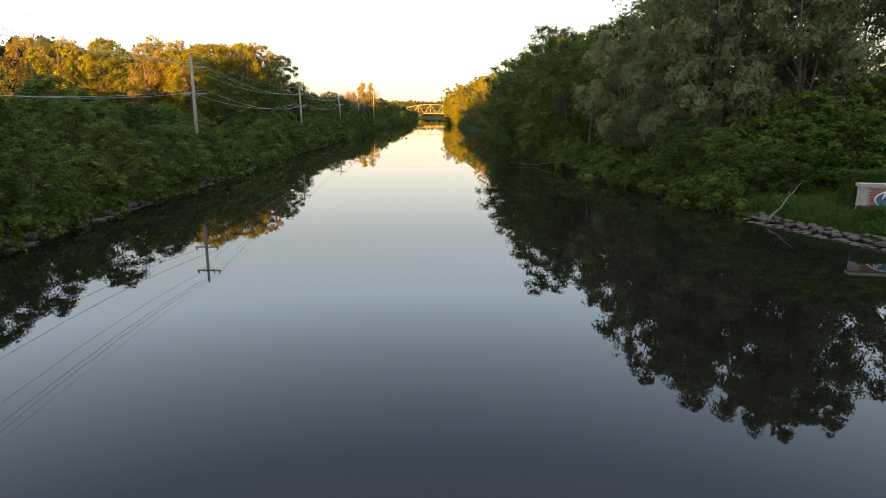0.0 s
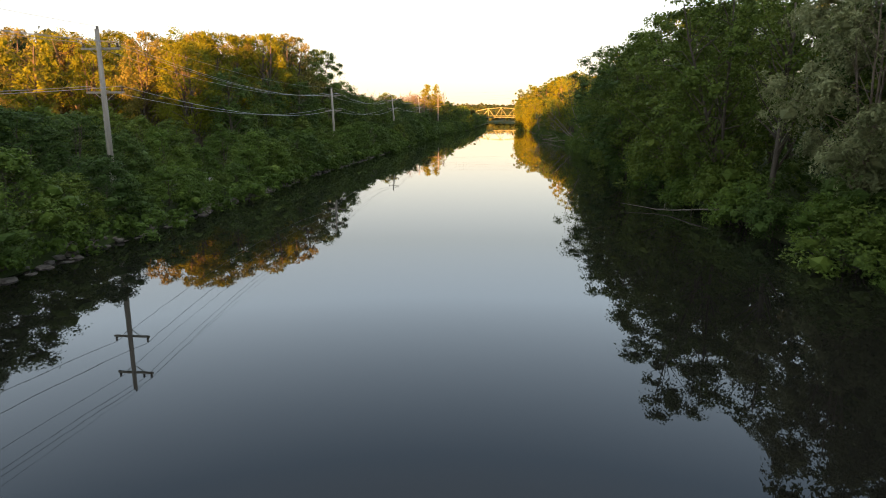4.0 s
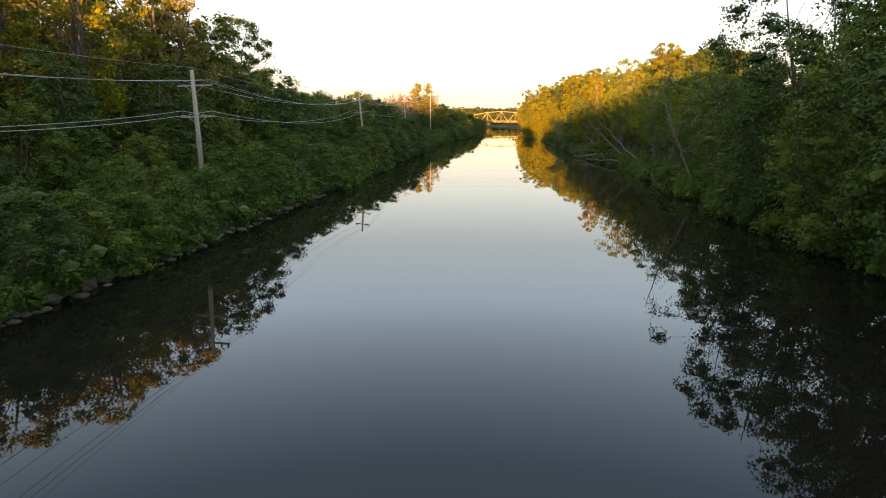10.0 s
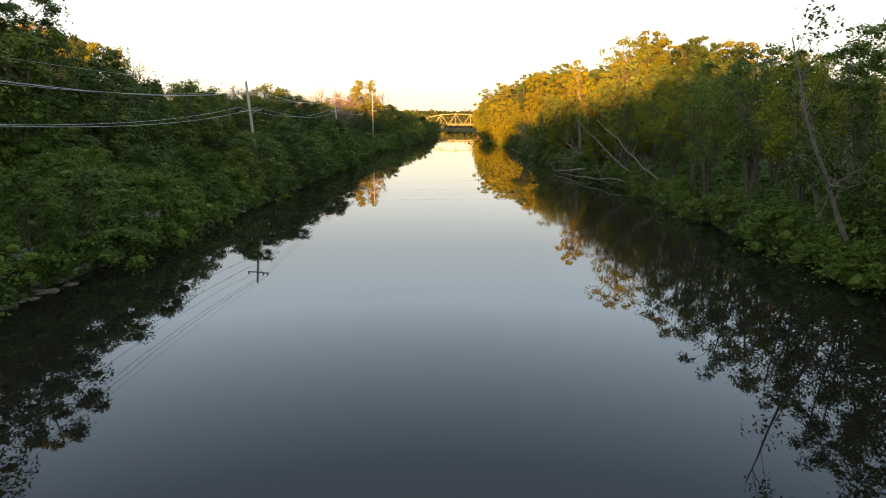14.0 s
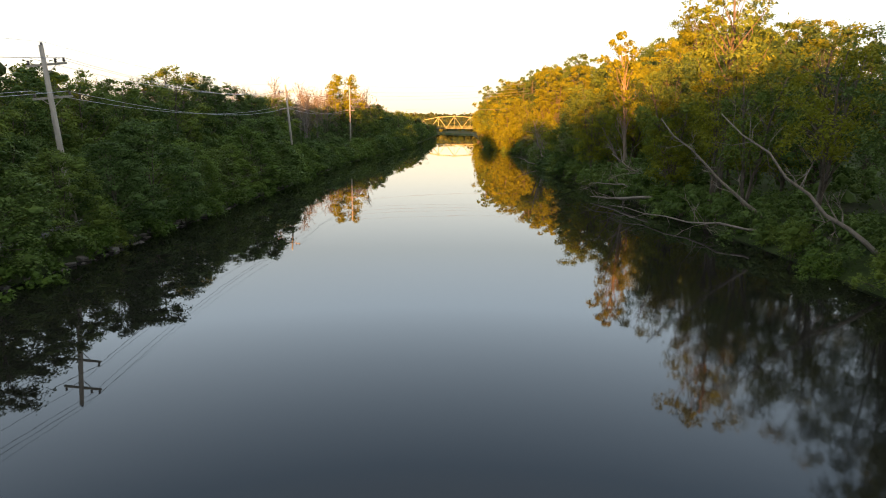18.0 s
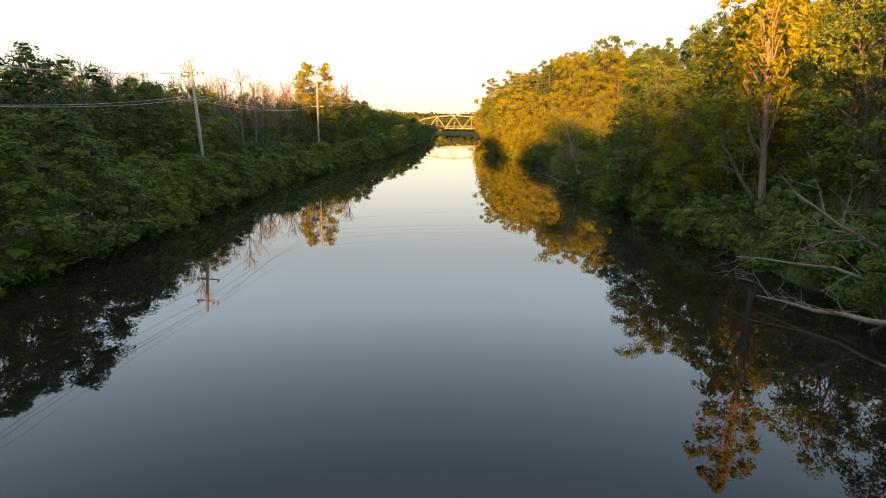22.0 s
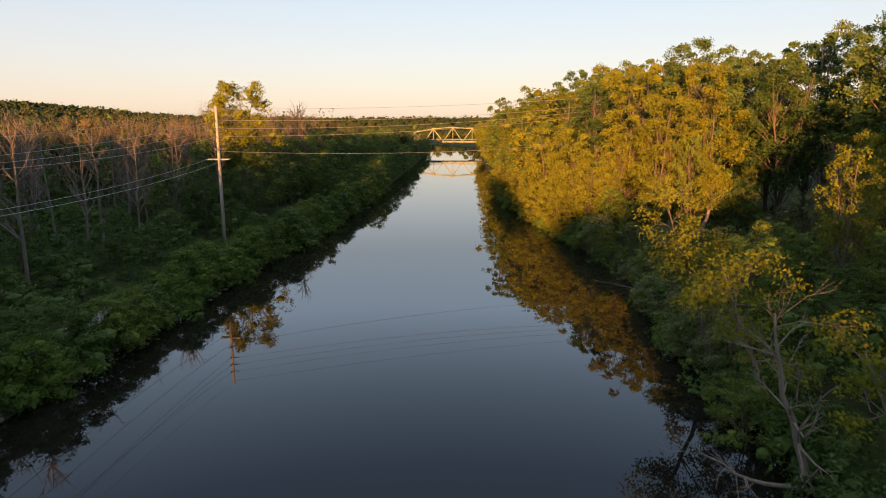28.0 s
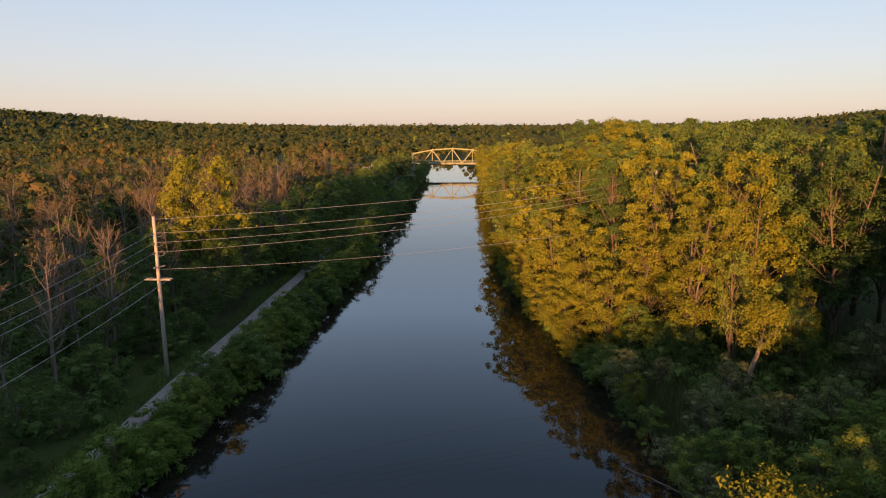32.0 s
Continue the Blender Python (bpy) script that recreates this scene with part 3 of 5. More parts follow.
BARES = [bare_tree("leafless_tree", "leafless grey-brown tree with fine upright twigs", 120 + i, 13, 2.0, buds=b, limbs=16, twigs=7) for i, b in
         enumerate([None, (RUST, 4, 0.16), None, (RUST, 7, 0.2)])]
THICK = [tree("thicket_bush", "dense dark green broad-leaved bush hanging over the stones", 97 + i, 6, 3.0, m, low=0.03, clumps=40, per=300, ln=0.15, wd=0.105, forks=4, girth=0.012, squash=0.6, sprays=12) for i, m in enumerate((DEEP, SHRUB))]
MOUNDS = [tree("bank_bush", "broad mounded green bush on the canal bank", 200 + i, 4, 2.5, m, low=0.06, clumps=30, per=364, ln=0.12, wd=0.08, forks=4, girth=0.012, squash=0.75, sprays=13, shape="dome", fuzz=0.16, up=0.8)
          for i, m in enumerate((SHRUB, GREEN, DEEP, SHRUB))]
DOMES = [tree("bushy_tree", "dense rounded bushy tree leafed down to the ground", 210 + i, 8, 3.5, m, low=0.05, clumps=44, per=390, ln=0.155, wd=0.105, forks=3, girth=0.014, squash=0.6, sprays=13, shape="dome", fuzz=0.18, up=0.8)
         for i, m in enumerate((DEEP, GREEN, SHRUB))]
SILVERS = [tree("willow_bush", "grey-green bushy willow with fine pale leaves", 95 + i, 9, 3.6, SILVER, low=0.04, clumps=30, per=200, ln=0.24, wd=0.09, forks=3, hang=0.6, sprays=12) for i in range(2)]
SHRUBS = [shrub("bank_shrub", lab, 140 + i, h, w, m, clumps=c) for i, (h, w, m, c, lab) in enumerate([
    (2.6, 1.7, SHRUB, 11, "leafy green shrub crowding the canal bank"), (3.2, 1.8, GREEN, 12, "tall leafy green shrub on the bank"),
    (2.2, 1.6, DEEP, 10, "low dark green shrub on the bank"), (3.6, 1.7, SHRUB, 12, "upright bright green shrub on the bank")])]


def stand(kinds, x, y, height, nominal, spread=1.0, lean=4, over=0.0):
    s = height / nominal
    k = R.choice(kinds)
    return put(k, x, y, ground_z(x, y) - 0.1, R.uniform(0, 360), s * spread, 1 / spread, (R.uniform(-lean, lean), R.uniform(-lean, lean) - over))


def near_any(x, y, spots, d):
    return any((x - a) ** 2 + (y - b) ** 2 < d * d for a, b in spots)


def clear_of(x, y, gap=2.0):
    """True off the towpath and off the poles."""
    return abs(x - PATH(y)) > gap


POLE_SPOTS = [(-22.4, 61.6), (-23.4, 113.5), (-26.1, 172.8), (-28.6, 232.1), (-28.45, 285.2)]

# bushes along the left water's edge: height by stretch of bank
FRONT_H = line([(-20, 4.4), (30, 4.4), (48, 4.0), (56, 2.8), (64, 2.6), (68, 1.5), (76, 1.6), (80, 3.4), (96, 4.0), (104, 3.2), (112, 4.2), (124, 3.4), (130, 3.6), (142, 3.6), (147, 1.9), (154, 2.3),
                (159, 5.2), (166, 5.0), (174, 6.0), (184, 5.0), (190, 4.4), (196, 6.8), (201, 7.0), (206, 3.4), (213, 4.4), (220, 4.6), (228, 3.0), (240, 2.2), (248, 3.5), (257, 2.3), (266, 3.4), (274, 2.2), (283, 4.4), (290, 3.0), (298, 4.2), (307, 2.8), (318, 4.2), (330, 3.6), (356, 4.4)])
y = -14.0
while y < 356:
    h = FRONT_H(y) * (R.uniform(0.85, 1.22) if 158 < y < 206 else R.uniform(0.7, 1.2))
    if h > 4.0:
        stand(DOMES, LEFT(y) - R.uniform(1.3, 2.0), y, h, 7.8, R.uniform(1.05, 1.3), 5)
    else:
        stand(MOUNDS, LEFT(y) - (R.uniform(1.2, 2.3) if y < 130 else R.uniform(0.7, 1.8)), y, h, 3.8, R.uniform(0.95, 1.25), 7)
    if R.random() < 0.35:
        stand(SHRUBS + MOUNDS[:1], LEFT(y) - R.uniform(-0.3, 0.4), y + R.uniform(1.0, 1.8), R.uniform(0.9, 1.7), 3.2, R.uniform(1.0, 1.4), 8)
    y += 0.72 * h + R.uniform(0.4, 1.7)
# second row, beyond the path
BACK_H = line([(-20, 7.0), (40, 7.2), (64, 6.6), (78, 4.4), (100, 3.8), (130, 4.0), (160, 4.4), (205, 4.6), (214, 2.6), (300, 2.4)])
y = -10.0
while y < 300:
    for d in (R.uniform(2.6, 4.0), R.uniform(6.5, 9.0)):
        h, x = BACK_H(y) * R.uniform(0.62, 1.2) * (0.85 if d < 5 else 1.1), PATH(y) - d
        if not near_any(x, y, POLE_SPOTS, 2.0):
            # past y 214 only dark-leaved bushes, in place of the glade's shade
            if h > 4.2 or y > 214 and R.random() < 0.5:
                stand(DOMES if y < 214 else DOMES[:1], x, y + R.uniform(-1, 1), h, 7.8, R.uniform(1.0, 1.25), 5)
            else:
                stand(MOUNDS if y < 214 else MOUNDS[2:3], x, y + R.uniform(-1, 1), h, 3.8, R.uniform(0.95, 1.25), 6)
    y += R.uniform(4.2, 6.0)
# right bank: shrubs hanging over the water
y = 36.0
while y < 350:
    x = RIGHT(y) + R.uniform(-0.4, 0.8)
    if not 266 < y < 284:
        stand(SHRUBS, x, y, R.uniform(1.6, 3.4) if not 150 < y < 222 else R.uniform(1.0, 2.2), 2.9, R.uniform(1.0, 1.35), 12)
    y += R.uniform(2.8, 3.6) if not 174 < y < 222 else R.uniform(3.8, 5.4)

# right bank trees
for x, y, h in [(21.8, 46, 15.5), (18.2, 58, 13.5), (31.0, 46, 20), (26, 51, 21), (20, 50, 17), (26.5, 44.5, 19)]:
    stand(FINE, x, y, h, 13.4, 0.85)
for x, y, h in [(13.8, 96, 13), (13.6, 108, 12.5), (14.0, 84, 12.5)]:
    stand(FRONT, x, y, h, 13.5, 1.0, 3, 25)
stand(SPARSE[:1], 16.0, 182, 16.8, 14, 1.0, 2, 3)
stand(LIMES[1:2], 17.5, 187, 11.5, 13, 0.8, 2, 3)
stand(OPENS[:1], 14.4, 188, 10.0, 13, 0.9, 2, 8)
slim = tree("slender_tree", "tall slender sunlit tree with a bare lower trunk on the bank", 183, 16.5, 2.3, LIME, low=0.36, clumps=30, per=130, ln=0.3, wd=0.2, core=False, bark=TAN, girth=0.014, squash=0.6)
put(slim, 15.9, 207.4, ground_z(15.9, 207.4) - 0.1, 30, 1, 1, (0, -7))
for x, y, h in [(23.6, 39.5, 4.6), (26.5, 38, 5.2), (30, 37.5, 5.6), (33.5, 37, 6), (37, 37, 7), (21.4, 41.5, 4.2), (20.6, 37.2, 3.2), (19.4, 39.6, 4.0), (18.6, 43, 4.6), (22.4, 36.6, 3.0), (25, 41.5, 6.5), (29, 41, 7)]:
    stand(THICK, x, y, h, 6, 1.15)
for x, y, h in [(24, 62, 17), (30, 66, 18), (37, 58, 18), (40, 46, 17), (34, 76, 18)]:
    stand(OAKS, x, y, h, 14, 1.1)
y = 64.0
while y < 348:
    b = RIGHT(y)
    if y < 145:
        hf, hb, kf, kb = R.uniform(11.5, 14.5) + (1.2 if 92 < y < 116 else -3.3 if y > 119 else 0), R.uniform(15, 17.5) - (5.0 if y > 116 else 0), FRONT + FRONT[:2] + SPARSE[:1] if y < 122 else OPENS[:1] + OPENS[2:] + FRONT[1:3], OAKS[:3]
    elif y < 184:
        hf, hb, kf, kb = R.uniform(9.0, 11.5), R.uniform(11, 12.8), OPENS[:1] + OPENS + SPARSE[:1], OPENS[:2] + OAKS[:2]
    elif y < 228:
        hf, hb, kf, kb = R.uniform(8.5, 11), R.uniform(11, 12.6) if y < 214 else R.uniform(13.5, 15.5), OPENS[1:] + LIMES + FRONT[1:3], OAKS[:3] + LIMES + OPENS[2:]
    elif y < 292:
        hf, hb, kf, kb = R.uniform(5, 8), R.uniform(12, 17.5), LIMES[:2] + SPARSE + FRONT[1:2], TALLS + TALLS[2:]
    else:
        hf, hb, kf, kb = R.uniform(9.0, 15.5), R.uniform(16.5, 21.5), LIMES[1:] + [TALLS[1], TALLS[2], FRONT[0], OPENS[2]], TALLS
    if not 254 < y < 291 and not 196 < y < 210 and not (y > 226 and y < 256 and R.random() < 0.8):
        stand(kf, b + (R.uniform(0.4, 1.8) if y < 132 else R.uniform(1.2, 3.0)), y, hf, 13.5, 1.0, 5, 8 if y < 132 else 2)
    stand(kb, b + R.uniform(8, 12) + (5 if 228 < y < 252 else 17 if 251 < y < 289 else 0), y + R.uniform(-2, 2), hb, 14 if y < 228 else 19.5, 1.05 if y < 228 else 1.12)
    y += R.uniform(4.6, 6.2) if y < 228 else R.uniform(6.2, 9.2)
for x, y, h in [(14.6, 216, 9.5), (15.4, 222, 10.2), (15.2, 229, 8.0), (17.4, 235.5, 6.0), (21.5, 239, 7.0)]:
    stand(FRONT[1:] + DOMES[:1], x, y, h, 13.5 if h > 9.2 else 11, 1.15, 4)
for x, y, h in [(13.0, 291.5, 9.2), (15.6, 294.5, 8.6), (20.5, 301, 13.0), (11.2, 298, 10.5)]:
    stand(LIMES[1:], x, y, h, 13, 1.0, 4)
stand(OPENS[2:], 18.4, 297.7, 12.8, 14, 1.0, 4)
for x, y, h in [(9.5, 334, 14.5), (12.5, 322, 13), (29, 303, 13.5), (17.5, 296, 11)]:
    stand(BARES[3:], x, y, h, 13, 1.2, 3)
y = 70.0
while y < 350:
    for d in ((19,) if y < 228 else (18, 26, 35)):
        hh = R.uniform(15.5, 18) if y < 112 else R.uniform(11.5, 13.8) if y < 145 else R.uniform(11.5, 13.8) if y < 182 else R.uniform(12.8, 14.6) if y < 215 else R.uniform(14.5, 17) if y < 228 else R.uniform(17, 20) if y < 245 else R.uniform(23.5, 26.5) if y < 292 else R.uniform(20.5, 25)
        # past y 180 dark-leaved trees weigh double, in place of shaded crowns
        stand(MIDS[:4] if y < 180 else TALLS[:1] + TALLS[:2] + TALLS[2:3], RIGHT(y) + d + (12 if 250 < y < 290 else 0) + R.uniform(-2.5, 2.5), y + R.uniform(-3, 3), hh, 14 if y < 180 else 19.5, 1.05)
    y += R.uniform(6.0, 8.0)

# left wood: tall sunlit trees, then a lower edge nearer the path
put(ROUND, -34.6, 309, ground_z(-34.6, 309), 40, 1.1, 0.98)
# leaves kept light and golden in place of sunlight on the wood's canal side
WARM = [tree("budding_tree", "tall tree with thin yellow-green leaves, the sun's gold put into their colour", 170 + i, 14.5, 3.8, m, low=0.26, clumps=40, per=220, ln=0.23, wd=0.15, shape=s, forks=2,
             core=False, squash=0.55, fuzz=0.3, up=0.15, sprays=10) for i, (m, s) in enumerate([(GOLD, "round"), (LIME, "spread"), (LIME, "round"), (LIME, "round")])]
stand(OAKS[1:2], -36, 142, 16.4, 14.2, 1.2)
stand(TALLS[:1], -36.8, 149.7, 18.6, 19.5, 1.1)
for k in range(16):
    stand(WARM, R.uniform(-46, -34.5), 99 + 2.9 * k + R.uniform(-1.5, 1.5), 13.6 + 0.36 * min(k, 12) + R.uniform(-1.0, 1.5), 14.0, 1.05)
for x, y, h in [(-32.5, 101, 9.0), (-34, 106, 11.4), (-32, 113, 8.6), (-35, 119, 10.6), (-32.5, 125, 8.8), (-34, 131, 10.8), (-32, 136, 9.6), (-33.5, 141, 12.5)]:
    stand(OAKS[:1] + OAKS[3:] + DOMES[:2], x, y, h, 14 if h > 10.2 else 12, 1.15)
y = 84.0
while y < 250:
    x = (-38 if y < 104 else -31.5) - R.uniform(0, 3.5)
    if not near_any(x, y, [(-31.5, 139)], 2.5):
        stand(LOWS, x, y, R.uniform(5.5, 8.5) if y > 104 else R.uniform(4, 5.5), 9, 1.1)
    y += R.uniform(4.0, 5.6)
for k in range(20):
    stand(LOWS, R.uniform(-75, -40), R.uniform(66, 104), R.uniform(3.6, 5.6), 9, 1.3)
y = 104.0
while y < 205:
    for k in range(5):
        x = R.uniform(-84, -46)
        hh = (13.0 + 0.10 * (min(y, 150) - 104) + R.uniform(0, 4.0)) * (1.08 if x < -60 else 0.98)
        stand(WARM + [WARM[1], MIDS[4], MIDS[2], SPARSE[1], OAKS[1], BARES[3]], x, y + R.uniform(-4, 4), hh if y < 150 else hh * (0.84 if x < -58 else 0.74), 14, 1.0)
    y += R.uniform(7.0, 9.0)
y = 146.0
while y < 250:
    x = -32.5 - R.uniform(0, 3)
    stand(OAKS, x, y, R.uniform(11, 12.8) if y < 160 else R.uniform(9.6, 11) if y < 180 else R.uniform(8.8, 10.4) if y < 202 else R.uniform(10.2, 12), 14.6, 1.15)
    stand(MIDS[:4], x - R.uniform(5, 9), y + R.uniform(-2, 2), R.uniform(9.8, 11.6), 14.5, 1.1)
    y += R.uniform(4.6, 6.4)
y = 244.0
while y < 350:
    for k in range(7):
        x = -31.5 - R.uniform(0, 40)
        if near_any(x, y, [(-34.6, 309)], 5):
            continue
        if R.random() < (0.9 if x < -36 and y < 305 else 0.55):
            stand(BARES, x - 2, y + R.uniform(-2, 2), R.uniform(12, 15), 13, 0.9, 3)
        else:
            stand(OAKS[:1] + MIDS[:1] + DOMES[:1], x, y, R.uniform(4.5, 8), 13, 1.15)
    y += R.uniform(4.0, 5.5)
for k in range(9):
    stand(BARES, R.uniform(-46, -31), R.uniform(318, 350), R.uniform(15, 18.5), 13, 0.9, 3)
y = 292.0
while y < 420:
    stand(OAKS[:2], PATH(y) - R.uniform(3.4, 6.5), y, R.uniform(7.5, 10.5), 14, 1.15)
    stand(MIDS[:2], PATH(y) - R.uniform(7, 12), y, R.uniform(9.5, 12), 14, 1.15)
    y += R.uniform(5, 7)
# low trees added inside the thin wood to keep sun off the bank bushes
for k in range(9):
    stand(MIDS[:2], R.uniform(-45, -36), R.uniform(112, 152), R.uniform(8.5, 10.5), 14, 1.25)
# budding and green trees of the low wood past the grove
for k in range(52):
    y = R.uniform(318, 520)
    x = -36 - R.uniform(0, 1) * (40 + 0.42 * (y - 300))
    stand(BARES[1::2] + BARES[3:], x, y, R.uniform(13, 16.5), 13, 1.1, 3)
# only the dark-leaved kind, in place of the shade over this wood
for k in range(40):
    y = R.uniform(300, 480)
    x = -42 - R.uniform(0, 1) * (50 + 0.42 * (y - 300))
    stand(MIDS[:1], x, y, R.uniform(9.5, 13), 14, 1.35)
# bushes meet over the path further on
y = 326.0
while y < 430:
    stand(LOWS, PATH(y) + R.uniform(1.5, 2.4), y, R.uniform(4.4, 6.0), 9, 1.2)
    stand(LOWS, PATH(y) - R.uniform(1.6, 2.4), y + 2, R.uniform(4.8, 6.5), 9, 1.2)
    y += R.uniform(4.5, 6)
for k in range(34):
    y = R.uniform(214, 302)
    stand(LOWS[:1], PATH(y) - R.uniform(3.5, 26), y, R.uniform(2.4, 4.4), 9, 1.3)
# rounded bushes between path and water
y = 222.0
while y < 322:
    stand(LOWS[1:], (LEFT(y) * 0.72 + PATH(y) * 0.28) - 0.2, y, R.uniform(2.2, 3.8), 9, 1.35, 4)
    y += R.uniform(5, 9.5)
# a leafy edge hanging over the water past the bend
y = 243.0
while y < 345:
    h = R.uniform(2.6, 4.6) if y < 291 else R.uniform(4, 6.5)
    # past y 291 bright yellow-green leaf stands in for low sun on the edge
    stand(LOWS[:2] + SILVERS[:1] if y < 291 else [LIMES[0]], RIGHT(y) + R.uniform(-0.9, 0.8), y, h, 9 if y < 291 else 11, 1.25, 5, 6)
    y += R.uniform(2.6, 3.8)
# both banks on towards the bridge
y = 322.0
while y < 560:
    stand(LOWS, LEFT(y) - R.uniform(0.6, 1.8), y, R.uniform(3.8, 5) if y < 340 else R.uniform(5, 8), 9, 1.15)
    stand(MIDS[:2], LEFT(y) - R.uniform(9, 14), y, R.uniform(10.5, 13), 14, 1.2)
    # mostly yellow-green kinds at the right edge, bright leaf in place of sunlight
    stand([MIDS[2], LIMES[1], LIMES[2], MIDS[1]], RIGHT(y) + R.uniform(1.5, 3), y, R.uniform(13.5, 16.5), 14, 1.15)
    stand([MIDS[2], MIDS[1], MIDS[3]], RIGHT(y) + R.uniform(7, 10), y, R.uniform(17, 20) if y < 480 else R.uniform(14, 17), 14, 1.2)
    y += R.uniform(6.5, 8.5)


# the scrubby clearing by the reeds
for k in range(34):
    stand(LOWS + LOWS[:1] + SILVERS[:1], R.uniform(14.5, 36), R.uniform(250, 296), R.uniform(2.6, 5.2), 9, 1.25)
for k in range(12):
    x, y = R.uniform(22, 37), R.uniform(258, 294)
    stand(SPARSE + BARES[:1], x + (11 if near_any(x, y, [(24.5, 277)], 8) else 0), y, R.uniform(8.5, 13), 14, 0.8)
for x, y, h in [(17, 268, 3.6), (21.5, 265, 6), (25, 271, 4.6), (19, 289, 5), (15, 291, 6), (27, 285, 7), (25, 261, 7.5), (12.6, 281, 3.6), (30, 292, 8), (16.5, 257, 6)]:
    stand(LOWS if x > 13 else [LIMES[0]], x, y, h, 9 if x > 13 else 13, 1.1)
for x, y, h in [(30, 260, 4.6), (33, 265, 5.4), (26, 276, 4.4), (20, 280, 4.2), (28, 289, 5.6), (34, 284, 6.0)]:
    stand(SILVERS, x, y, h, 9, 1.25)
for x, y, h in [(29, 267, 7.5), (34, 277, 9)]:
    stand(WILLOWS, x, y, h, 13.4, 1.0, 10)


# bushy slope behind the near bushes
y = -10.0
while y < 96:
    for k in range(3):
        stand(DOMES, PATH(y) - 12 - 7 * k - R.uniform(0, 5), y + R.uniform(-2, 2), BACK_H(y) * R.uniform(0.85, 1.2), 7.8, R.uniform(1.1, 1.35), 5)
    y += R.uniform(5.5, 7.5)


def undergrowth(name, label, spots, mat, per=96, ln=0.19, wd=0.13, seed=5):
    """Countless low bushes as one mass of real leaves."""
    rng = np.random.default_rng(seed)
    g = Geo()
    cen, rad = [], []
    for x, y, h in spots:
        z = ground_z(x, y)
        for k in range(3):
            cen.append((x + rng.normal() * 0.8, y + rng.normal() * 0.8, z + h * (0.35 + 0.2 * k)))
            rad.append(h * rng.uniform(0.30, 0.42))
    for c, r in zip(cen, rad):
        blob(g, c, r * 0.5, rng, 0.8)
    leaves(g, cen, rad, per, ln, wd, rng, 0.85)
    setting(name, g, mat, label, "undergrowth", "stuff")


spots = []
for k in range(640):
    y = R.uniform(-20, 350)
    x = R.uniform(-52 if y < 100 else -36, PATH(y) - 3.2)
    if y < 212 and k % 5 == 0:
        spots.append((x, y, R.uniform(0.9, 1.6)))
y = -12.0
while y < 350:
    spots.append(((LEFT(y) + PATH(y)) / 2 - (0.3 if y < 205 else -0.3), y, R.uniform(0.7, 1.2) if y < 205 else max(0.5, 1.5 + 1.9 * noise.noise((9.0, y * 0.13, 4.0)))))
    y += R.uniform(1.8, 2.6)
y = -8.0
while y < 350:
    spots.append((LEFT(y) - R.uniform(-0.1, 0.7), y, R.uniform(0.8, 1.5)))
    y += R.uniform(0.8, 1.3)
# glade bushes: the deep shade here is put into their dark leaf colour
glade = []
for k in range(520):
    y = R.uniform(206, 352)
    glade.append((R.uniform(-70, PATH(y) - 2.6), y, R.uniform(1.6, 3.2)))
undergrowth("undergrowth_glade", "bushes under the leafless grove, their shade put into the dark leaf colour", glade, DEEP, 60, 0.25, 0.17, seed=8)
undergrowth("undergrowth_left", "dense waist to head high green undergrowth between path and wood", spots, SHRUB)
spots = []
for k in range(260):
    y = R.uniform(222, 300)
    spots.append((RIGHT(y) + R.uniform(3, 28), y, R.uniform(1.4, 2.8)))
for k in range(330):
    y = R.uniform(42, 350)
    spots.append((RIGHT(y) + R.uniform(2, 26), y, R.uniform(1.6, 3.2)))
for k in range(220):
    y = R.uniform(42, 350)
    spots.append((RIGHT(y) + R.uniform(0.2, 5.5), y, R.uniform(0.9, 2.0)))
for k in range(150):
    y = R.uniform(132, 214)
    spots.append((RIGHT(y) + R.uniform(-0.2, 7), y, R.uniform(0.7, 1.6)))
for k in range(60):
    y = R.uniform(176, 262)
    spots.append((RIGHT(y) + R.uniform(-0.5, 2.4), y, R.uniform(1.0, 2.1)))
undergrowth("undergrowth_right", "dark green undergrowth beneath the bank trees", [s for s in spots if not 258 < s[1] < 288 or s[0] > 17], DEEP, seed=6)


